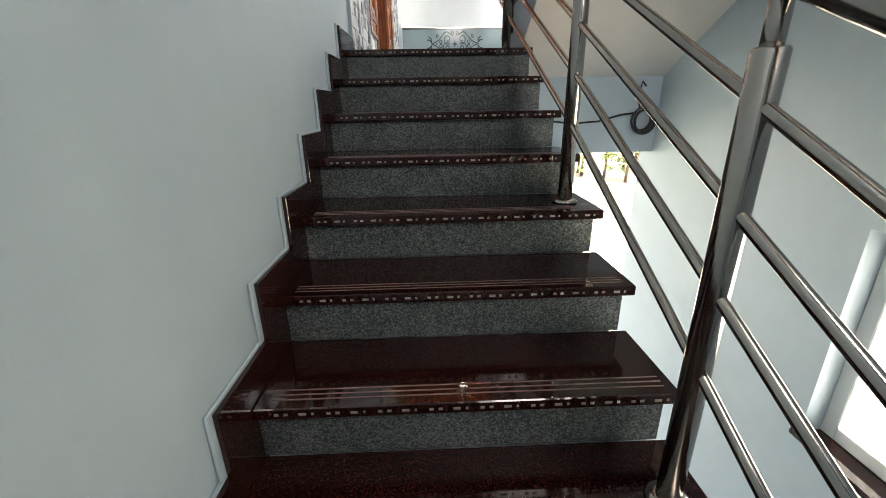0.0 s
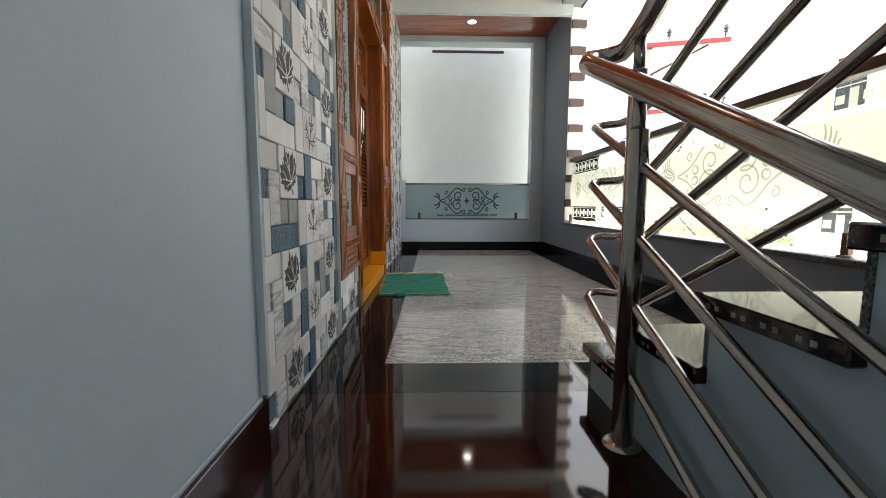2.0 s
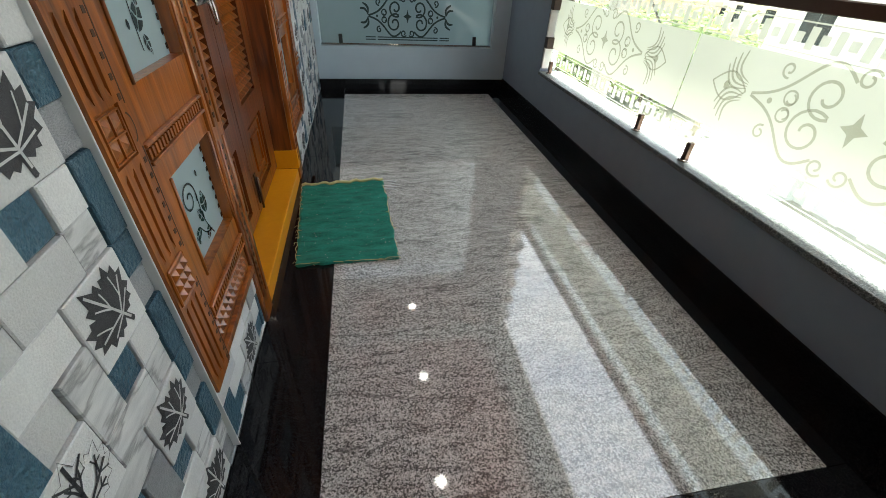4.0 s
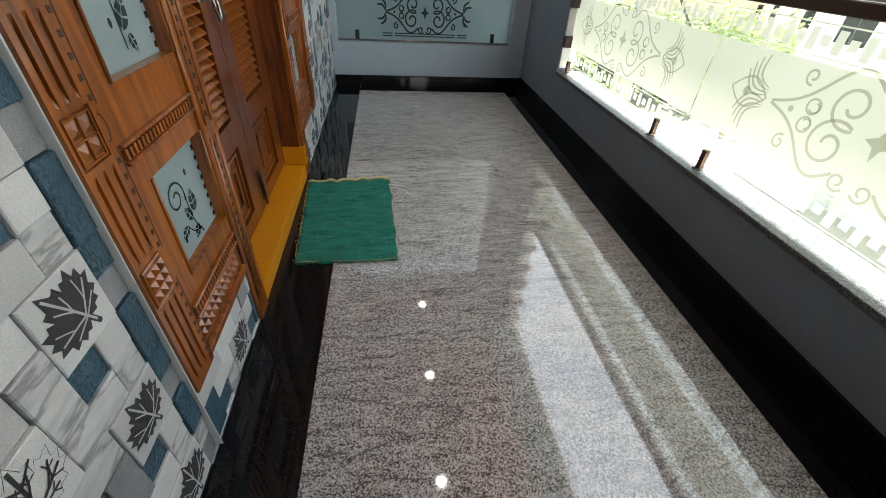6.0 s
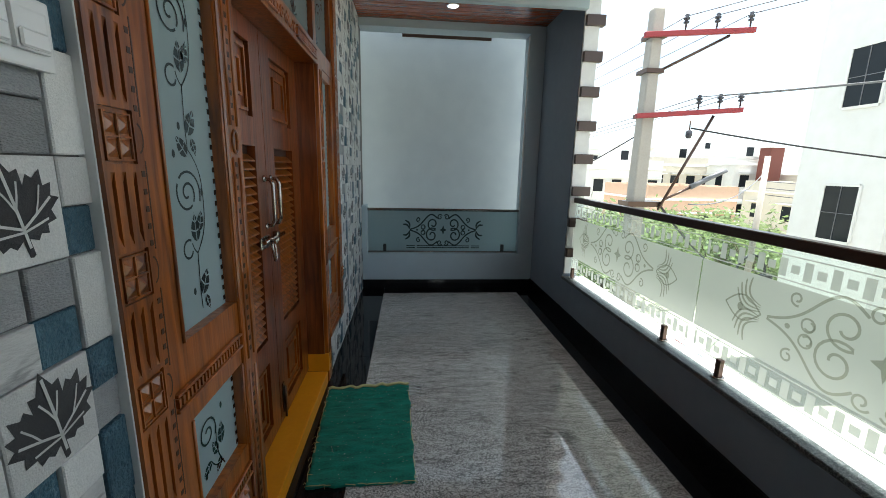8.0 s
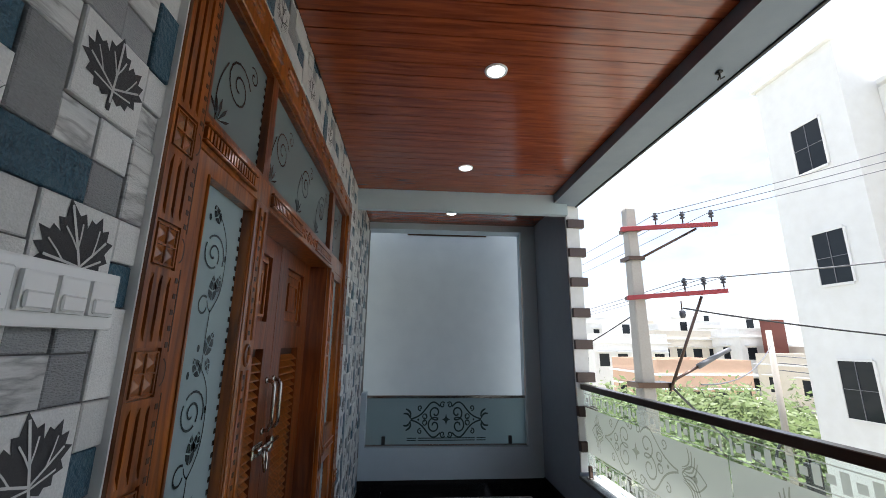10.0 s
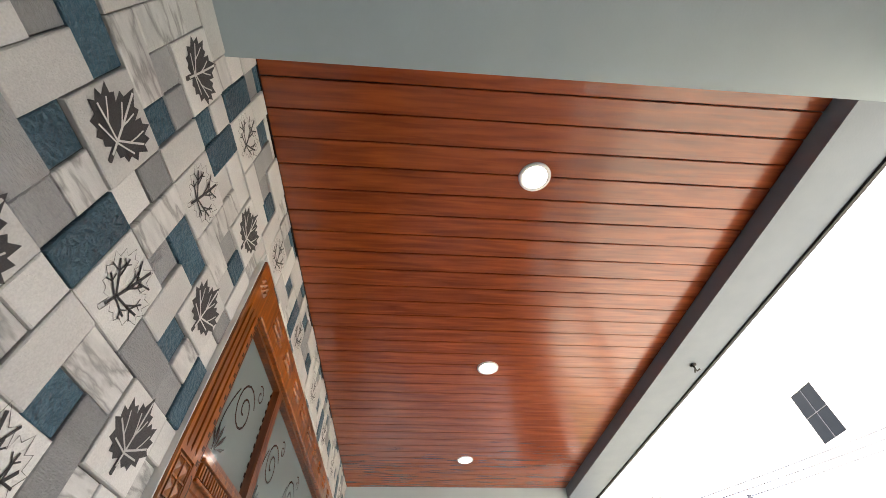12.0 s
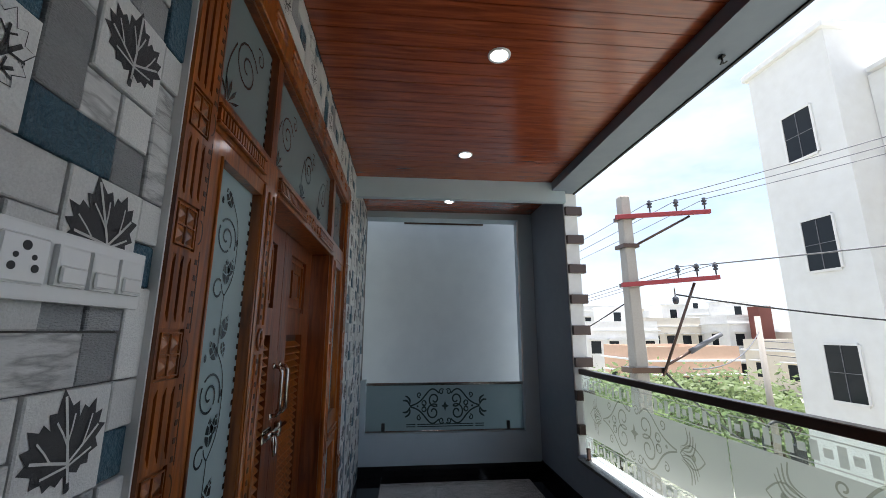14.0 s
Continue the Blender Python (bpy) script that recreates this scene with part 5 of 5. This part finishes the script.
house(16.3, 22.7, 26, 32, 3.1, HOUSE_PEACH, 1, 4, "peach single-storey house with small dark windows")
house(18.6, 26.2, 40, 48, 5.1, HOUSE_WHITE, 2, 4, "white two-storey house with dark windows")
house(27.5, 35.0, 44, 52, 5.6, HOUSE_CREAM, 2, 4, "cream two-storey house with dark windows")
house(34, 41, 40, 48, 5.8, HOUSE_WHITE, 2, 3, "white two-storey house with dark windows")
house(31, 35.5, 29, 35, 3.4, HOUSE_CREAM, 1, 2, "cream low house with dark windows")
house(38, 46, 33, 40, 4.0, HOUSE_CREAM, 1, 3, "cream low house with dark windows")
house(12, 19, 58, 68, 6.4, HOUSE_CREAM, 2, 3, "cream two-storey house with dark windows")
house(40, 52, 56, 66, 7.4, HOUSE_WHITE, 2, 4, "white two-storey house with dark windows")
house(54, 66, 60, 72, 6.6, HOUSE_CREAM, 2, 3, "cream two-storey house with dark windows")
house(26, 36, 66, 76, 8.4, HOUSE_WHITE, 2, 3, "white two-storey house with dark windows")
house(48, 58, 44, 52, 5.2, HOUSE_WHITE, 1, 3, "white low house with dark windows")
house(8.5, 13, 44, 52, 5.4, HOUSE_WHITE, 2, 2, "white two-storey house with dark windows")
house(70, 90, 90, 110, 9.0, HOUSE_WHITE, 2, 5, "white long block far beyond the houses")
house(40, 62, 100, 118, 10.0, HOUSE_CREAM, 2, 5, "cream long block far beyond the houses")
house(20, 34, 110, 124, 9.0, HOUSE_WHITE, 2, 4, "white block far beyond the houses")
stair = thing("stair_tower", "maroon painted stair tower on a roof", "building")
part("wall", boxed(35.7, 37.1, 37.9, 39.2, GROUND, 4.0), HOUSE_RED, stair)
part("roof", boxed(35.55, 37.25, 37.75, 39.35, 4.0, 4.12), WHITE, stair, "white slab edge")
for x, y, z in ((23, 43, 2.55), (31.5, 46, 3.05), (37, 43, 3.25), (45, 60, 4.85), (30, 70, 5.85), (16, 62, 3.85)):
    t = thing("roof_room", "white stair room on a flat roof", "building", "rooftop rooms")
    part("wall", boxed(x - 1.3, x + 1.6, y - 1, y + 1.5, z - 0.85, z + 1.5), HOUSE_WHITE, t)
    part("roof", boxed(x - 1.5, x + 1.8, y - 1.2, y + 1.7, z + 1.5, z + 1.62), WHITE, t)
    part("door", boxed(x - 0.3, x + 0.5, y - 1.03, y - 0.98, z - 0.849, z + 1.0), DARK_PANE, t)
# bushes and scrub in the plots: trunk, limbs and a crown of separate leaves
def bush(x, y, r, h, seed, n=420):
    rng = random.Random(seed)
    ob = thing("bush", "sunlit green leafy bush on dry ground", "bush", "bushes in the plots")
    ob.location = (x, y, GROUND)
    bm = bmesh.new()
    tube(bm, [(0, 0, 0), (0.05, 0.03, h * 0.4), (0.02, -0.02, h * 0.6)], 0.07, 7, 0.03)
    tips = []
    for k in range(7):
        a, d = rng.uniform(0, 6.28), rng.uniform(0.4, 0.9) * r
        t = Vector((d * math.cos(a), d * math.sin(a), h * rng.uniform(0.45, 0.95)))
        tips.append(t)
        tube(bm, [(0.03, 0, h * 0.3), t * 0.55 + Vector((0, 0, h * 0.16)), t], 0.035, 6, 0.008)
    part("trunk", bm, BARK, ob)
    bm = bmesh.new()
    for k in range(n):
        c = rng.choice(tips) + Vector((rng.gauss(0, 0.27 * r), rng.gauss(0, 0.27 * r), rng.gauss(0, 0.15 * h)))
        c.z = max(c.z, 0.05)
        d = Vector((rng.gauss(0, 1), rng.gauss(0, 1), rng.gauss(0, 0.7))).normalized() * rng.uniform(0.08, 0.17) * (0.6 + 0.4 * r)
        q = d.orthogonal().normalized() * d.length * 0.42
        bm.faces.new([bm.verts.new(p) for p in (c - d, c + q * 0.8, c + d, c - q)])
    tagged(part("crown", bm, LEAVES, ob), kind="stuff")


rng = random.Random(5)
for i in range(34):
    az, d = radians(rng.uniform(29, 46)), rng.uniform(18, 25)
    bush(0.5 + d * math.sin(az), 0.3 + d * math.cos(az), rng.uniform(1.1, 2.0), rng.uniform(1.5, 2.9), 40 + i)
for i in range(8):
    az, d = radians(rng.uniform(20, 31)), rng.uniform(12, 18)
    bush(0.5 + d * math.sin(az), 0.3 + d * math.cos(az), rng.uniform(0.9, 1.5), rng.uniform(2.0, 3.2), 90 + i, 520)


# ---- electric pole and wires ----
def insulator(parent, x, y, z, s=1.0):
    ins = part("insulator", lathe(bmesh.new(), [(0.012 * s, 0), (0.012 * s, 0.06 * s), (0.035 * s, 0.065 * s), (0.04 * s, 0.085 * s), (0.022 * s, 0.095 * s), (0.022 * s, 0.11 * s), (0.04 * s, 0.115 * s), (0.042 * s, 0.14 * s), (0.02 * s, 0.15 * s), (0.03 * s, 0.175 * s), (0.012 * s, 0.19 * s)], (x, y, z), 12), PORCELAIN, parent, "dark porcelain insulator")
    part("pin", tube(bmesh.new(), [(x, y, z - 0.09), (x, y, z)], 0.009, 6), DARK_STEEL, ins)


PX, PY = 4.105, 6.52
TILT = 0.085          # both cross-arms rise a little away from the shaft
pole = thing("electric_pole", "concrete electric pole with two red cross-arms", "pole")
bm = bmesh.new()
base, tip = 0.15, 0.082
vs = []
for z, s in ((GROUND, base), (3.69, tip), (3.72, tip * 0.85)):
    vs.append([bm.verts.new((PX + a * s, PY + b * s, z)) for a, b in ((-1, -0.8), (-0.8, -1), (0.8, -1), (1, -0.8), (1, 0.8), (0.8, 1), (-0.8, 1), (-1, 0.8))])
for a, b in zip(vs, vs[1:]):
    for i in range(8):
        bm.faces.new((a[i], a[(i + 1) % 8], b[(i + 1) % 8], b[i]))
bm.faces.new(vs[-1])
bm.faces.new(vs[0][::-1])
part("shaft", bm, CONCRETE, pole, "tapered concrete shaft")
for z, x1, n in ((3.33, 5.53, (0.36, 0.83, 1.34)), (2.22, 5.53, (0.72, 1.05, 1.38))):
    bm = boxed(PX - 0.24, x1, PY - 0.19, PY - 0.13, z - 0.035, z + 0.035, 0.004)
    for q in bm.verts:
        q.co.z += (q.co.x - PX) * TILT
    arm = part("cross_arm", bm, RED_STEEL, pole, "red painted steel channel arm")
    for d in n:
        insulator(arm, PX + d, PY - 0.16, z + 0.06 + d * TILT)
    part("clamp", boxed(PX - 0.125, PX + 0.125, PY - 0.128, PY + 0.13, z - 0.03, z + 0.03), DARK_STEEL, arm)
part("brace", tube(bmesh.new(), [(PX + 0.09, PY - 0.12, 2.86), (PX + 1.05, PY - 0.15, 3.36)], 0.02, 8), DARK_STEEL, pole, "dark diagonal brace")
part("clamp", boxed(PX - 0.14, PX + 0.13, PY - 0.14, PY + 0.14, 2.82, 2.88), DARK_STEEL, pole)
part("brace", tube(bmesh.new(), [(PX + 0.30, PY - 0.2, 0.90), (PX + 0.98, PY - 0.16, 2.24)], 0.022, 8), DARK_STEEL, pole, "rusty diagonal brace")
part("clamp", boxed(PX - 0.20, PX + 0.36, PY - 0.16, PY + 0.16, 0.86, 0.94), DARK_STEEL, pole, "rusty clamp")
lampo = thing("street_lamp", "grey street lamp on a short arm", "street lamp")
part("arm", tube(bmesh.new(), [(PX + 0.28, PY - 0.17, 0.82), (PX + 0.34, PY - 0.2, 0.98), (PX + 0.75, PY - 0.3, 1.22)], 0.02, 8), DARK_STEEL, lampo)
part("head", tube(bmesh.new(), [(PX + 0.68, PY - 0.28, 1.18), (PX + 0.80, PY - 0.31, 1.25), (PX + 1.06, PY - 0.37, 1.40), (PX + 1.14, PY - 0.39, 1.44)], 0.042, 10, 0.03), WIRE, lampo, "long grey lamp head")
pole2 = thing("second_pole", "far concrete electric pole with a cable loop", "pole")
QX, QY = 0.5 + 16 * math.sin(radians(42.8)), 0.3 + 16 * math.cos(radians(42.8))
part("shaft", tube(bmesh.new(), [(QX, QY, GROUND), (QX, QY, 1.95)], 0.105, 10, 0.08), CONCRETE, pole2)
part("cable_loop", tube(bmesh.new(), [(QX - 0.1 + 0.5 * math.cos(t), QY - 0.2, -1.7 + 0.62 * math.sin(t)) for t in (-0.6 + 4.2 * i / 20 for i in range(21))], 0.04, 6), BLACK, pole2)
part("cable_box", boxed(QX + 0.25, QX + 0.62, QY - 0.3, QY - 0.1, -2.5, -1.7, 0.02), BLACK, pole2)


def wire(p, q, sag, r=0.006, mat=None):
    p, q = Vector(p), Vector(q)
    pts = [p + (q - p) * (i / 20) - Vector((0, 0, sag * 4 * (i / 20) * (1 - i / 20))) for i in range(21)]
    ob = thing("overhead_wire", "thin grey overhead electric wire", "wire", "overhead wires")
    part("strand", tube(bmesh.new(), pts, r, 6), mat or WIRE, ob)


for d in (0.36, 0.83, 1.34):
    wire((PX + d, PY - 0.16, 3.55 + d * TILT), (PX + d + 7.5, PY - 9, 5.2), 0.25)
    wire((PX + d, PY - 0.16, 3.55 + d * TILT), (PX + d - 3, PY + 30, 3.0), 0.5)
for d in (0.72, 1.05, 1.38):
    wire((PX + d, PY - 0.16, 2.44 + d * TILT), (PX + d + 7.5, PY - 9, 3.0 + 0.2 * d), 0.2)
    wire((PX + d, PY - 0.16, 2.44 + d * TILT), (PX + d - 3, PY + 30, 1.8), 0.5)
wire((PX + 0.62, PY - 0.2, 2.05), (PX + 9, PY - 4, 1.5), 0.35, 0.012, BLACK)
wire((PX, PY, 2.0), (PX - 1.6, PY + 5, 0.4), 0.2, 0.01, BLACK)
wire((PX + 0.3, PY - 0.16, 0.9), (QX, QY, -2.0), 0.3, 0.02, BLACK)
wire((QX, QY, 1.2), (QX + 8, QY - 8, 1.6), 0.3, 0.012)
wire((QX, QY, 1.0), (QX + 8, QY - 8, 1.3), 0.3, 0.012)
wire((QX, QY, 1.5), (PX + 0.9, PY, 0.9), 0.3, 0.012)
wire((QX, QY, 0.8), (QX + 8, QY - 8, 0.9), 0.3, 0.012)
ins = thing("hanging_insulator", "dark insulator hung on the lower cross-arm", "insulator")
part("stem", tube(bmesh.new(), [(PX + 0.6, PY - 0.2, 2.16), (PX + 0.6, PY - 0.2, 2.02)], 0.01, 6), DARK_STEEL, ins)
part("shell", lathe(bmesh.new(), [(0.03, -0.10), (0.045, -0.06), (0.045, 0.0), (0.02, 0.02)], (PX + 0.6, PY - 0.2, 2.0), 12), PORCELAIN, ins)

# ---- wall tiles: a six by four unit module of plain and leaf-printed pieces ----
U, V = 0.0767, 0.0767
Y_REF, Z_REF = 0.424, 1.088
PIECES = [("leaf", 0, 2, 0, 2), ("A", 2, 1, 0, 1), ("B", 2, 1, 1, 1), ("C", 3, 1, 0, 2), ("D", 4, 2, 0, 1), ("E", 4, 1, 1, 1), ("F", 5, 1, 1, 2),
          ("L", 0, 1, 2, 1), ("M", 1, 1, 2, 1), ("N", 2, 1, 2, 2), ("Q", 1, 1, 3, 1), ("outline", 3, 2, 2, 2), ("P", 5, 2, 3, 1)]
W, G, K, B = TILE_WHITE, TILE_GREY, TILE_MARBLE, TILE_BLUE
SCHEMES = [dict(A=W, B=K, C=K, D=B, E=G, F=W, L=G, M=B, N=W, Q=W, P=W),
           dict(A=W, B=B, C=B, D=W, E=W, F=K, L=G, M=G, N=W, Q=B, P=K),
           dict(A=B, B=G, C=W, D=K, E=B, F=G, L=B, M=W, N=B, Q=K, P=W),
           dict(A=K, B=G, C=B, D=W, E=B, F=K, L=K, M=B, N=G, Q=W, P=B)]
HIGH = dict(A=G, B=W, C=K, D=B, E=G, F=W, L=B, M=K, N=B, Q=G, P=G)
NEAR = {(0, 0): SCHEMES[0], (0, 1): SCHEMES[1], (1, 0): SCHEMES[2], (0, -4): HIGH, (1, -4): HIGH, (2, -4): HIGH, (-1, -4): HIGH,
        (0, -3): dict(A=W, B=K, C=W, D=K, E=B, F=G, L=K, M=W, N=K, Q=G, P=B), (1, -3): dict(A=W, B=K, C=W, D=K, E=B, F=G, L=K, M=W, N=K, Q=G, P=B),
        (0, -2): dict(A=W, B=B, C=B, D=W, E=B, F=W, L=G, M=G, N=W, Q=K, P=K), (1, -2): dict(A=W, B=B, C=B, D=W, E=W, F=K, L=G, M=G, N=W, Q=G, P=K)}
DEPTH = {"leaf": 0.0, "outline": 0.0, "A": -0.001, "B": -0.004, "C": 0.0, "D": -0.003, "E": -0.005, "F": -0.001, "L": -0.005, "M": -0.002, "N": 0.0, "Q": -0.003, "P": -0.001}
OPEN = [(D0, D1, DLOW, DTOP), (P0, P3, -1, DTOP)]
END_Y, START_Y, TOP_Z = 4.948, 0.301, CEIL - 0.001

HALF_LEAF = [(0.0, -0.70), (0.055, -0.68), (0.06, -0.42), (0.20, -0.50), (0.28, -0.42), (0.42, -0.46), (0.45, -0.32), (0.64, -0.30), (0.60, -0.14), (0.82, 0.0), (0.68, 0.07), (0.76, 0.26), (0.60, 0.25), (0.64, 0.50), (0.46, 0.40), (0.38, 0.48), (0.27, 0.30), (0.28, 0.58), (0.15, 0.55), (0.0, 0.86)]
VEINS = [((0, -0.55), (0, 0.74), 0.034), ((0, -0.26), (0.64, 0.06), 0.028), ((0, -0.26), (-0.64, 0.06), 0.028), ((0, -0.30), (0.48, -0.24), 0.024), ((0, -0.30), (-0.48, -0.24), 0.024), ((0, 0.02), (0.17, 0.42), 0.022), ((0, 0.02), (-0.17, 0.42), 0.022), ((0.30, -0.11), (0.52, 0.28), 0.02), ((-0.30, -0.11), (-0.52, 0.28), 0.02)]


def leaf_mesh(solid):
    bm = bmesh.new()
    full = HALF_LEAF + [(-x, y) for x, y in HALF_LEAF[-2:0:-1]]
    pl = yz(0.0)
    if solid:
        c = bm.verts.new((0.0014, 0, 0))
        ring = [bm.verts.new((0.0008, u, v)) for u, v in full]
        for i in range(len(ring)):
            bm.faces.new((c, ring[i], ring[(i + 1) % len(ring)]))
    else:
        ribbon(bm, full + full[:1], 0.014, yz(0.0008))
        for a, b, w in VEINS:
            ribbon(bm, [a, ((a[0] + b[0]) / 2 + 0.02, (a[1] + b[1]) / 2), b], w * 2.0, yz(0.0012))
            d = Vector(b) - Vector(a)
            e = Vector(a) + d * 0.66
            for s in (-1, 1):
                ribbon(bm, [e, e + d * 0.22 + Vector((-d.y, d.x)) * 0.26 * s], w * 1.3, yz(0.0012))
    me = bpy.data.meshes.new("leaf_print" if solid else "leaf_outline")
    bm.to_mesh(me)
    bm.free()
    me.materials.append(LEAF_DARK)
    return me


def vein_mesh():
    bm = bmesh.new()
    for a, b, w in VEINS:
        ribbon(bm, [a, ((a[0] + b[0]) / 2 + 0.012, (a[1] + b[1]) / 2), b], w * 1.5, yz(0.0024))
    me = bpy.data.meshes.new("leaf_vein")
    bm.to_mesh(me)
    bm.free()
    me.materials.append(TILE_WHITE)
    return me


LEAF_SOLID, LEAF_LINE, LEAF_VEIN = leaf_mesh(True), leaf_mesh(False), vein_mesh()
TILE_MESH = {}


def tile_mesh(w, h, mat):
    key = (round(w, 4), round(h, 4), mat.name)
    if key not in TILE_MESH:
        bm = boxed(-0.0118, 0.0, -w / 2, w / 2, -h / 2, h / 2)
        bmesh.ops.bevel(bm, geom=[e for e in bm.edges if all(v.co.x > -0.001 for v in e.verts)], offset=0.0022, segments=1, affect="EDGES")
        me = bpy.data.meshes.new("tile")
        bm.to_mesh(me)
        bm.free()
        me.materials.append(mat)
        TILE_MESH[key] = me
    return TILE_MESH[key]


rng = random.Random(11)
far_pieces = {}
for i in range(-2, 12):
    for j in range(-8, 5):
        scheme = NEAR.get((i, j)) or SCHEMES[(i * 2 + (j % 4) * 3 + (i * j) % 3 + 8) % 4]
        for name, c, cw, r, rh in PIECES:
            y0, y1 = Y_REF + (i * 6 + c) * U, Y_REF + (i * 6 + c + cw) * U
            z1, z0 = Z_REF - (j * 4 + r) * V, Z_REF - (j * 4 + r + rh) * V
            y0, y1, z0, z1 = max(y0, START_Y), min(y1, END_Y), max(z0, 0.001), min(z1, TOP_Z)
            if y1 - y0 < 0.008 or z1 - z0 < 0.008:
                continue
            bits = [(y0, y1, z0, z1)]
            for a, b, lo, hi in OPEN:
                cut = []
                for p in bits:
                    if p[1] <= a or p[0] >= b or p[3] <= lo or p[2] >= hi:
                        cut.append(p)
                        continue
                    if p[0] < a:
                        cut.append((p[0], a, p[2], p[3]))
                    if p[1] > b:
                        cut.append((b, p[1], p[2], p[3]))
                    m0, m1 = max(p[0], a), min(p[1], b)
                    if p[2] < lo:
                        cut.append((m0, m1, p[2], lo))
                    if p[3] > hi:
                        cut.append((m0, m1, hi, p[3]))
                bits = cut
            mat_t = scheme.get(name, TILE_WHITE)
            whole = len(bits) == 1 and abs((bits[0][1] - bits[0][0]) - cw * U) < 1e-3 and abs((bits[0][3] - bits[0][2]) - rh * V) < 1e-3
            for a, b, lo, hi in bits:
                if b - a < 0.006 or hi - lo < 0.006:
                    continue
                x = DEPTH[name] * 1.5 + rng.uniform(-0.001, 0.0015)
                if (name == "leaf" or name == "outline") and whole or b < 1.72:
                    ob = new("tile", tile_mesh(b - a - 0.0026, hi - lo - 0.0026, mat_t))
                    ob.parent = tile_wall
                    ob.location = (x, (a + b) / 2, (lo + hi) / 2)
                    if name in ("leaf", "outline") and whole:
                        s, turn = 0.097 + rng.uniform(-0.004, 0.004), rng.uniform(-0.4, 0.4) + (0.25 if name == "leaf" else 0)
                        for me in ((LEAF_SOLID, LEAF_VEIN) if name == "leaf" else (LEAF_LINE,)):
                            lf = new(me.name, me)
                            lf.parent = ob
                            lf.location, lf.rotation_euler, lf.scale = (0.0, 0, 0), (turn, 0, 0), (1, s * 0.95, s)
                else:
                    far_pieces.setdefault(mat_t.name, (mat_t, []))[1].append((x, a, b, lo, hi))
for mat_t, rows in far_pieces.values():
    verts, faces = [], []
    for x, a, b, lo, hi in rows:
        n, g, e = len(verts), 0.0011, 0.0022
        for xx, k in ((-0.011, g), (x - e, g), (x, g + e)):
            verts += [(xx, a + k, lo + k), (xx, b - k, lo + k), (xx, b - k, hi - k), (xx, a + k, hi - k)]
        for s in (0, 4):
            for k in range(4):
                faces.append((n + s + k, n + s + (k + 1) % 4, n + s + 4 + (k + 1) % 4, n + s + 4 + k))
        faces.append((n + 8, n + 9, n + 10, n + 11))
    me = bpy.data.meshes.new("tile_field")
    me.from_pydata(verts, [], faces)
    me.materials.append(mat_t)
    ob = new("tile_field", me)
    ob.parent = tile_wall
    tagged(ob, kind="stuff")
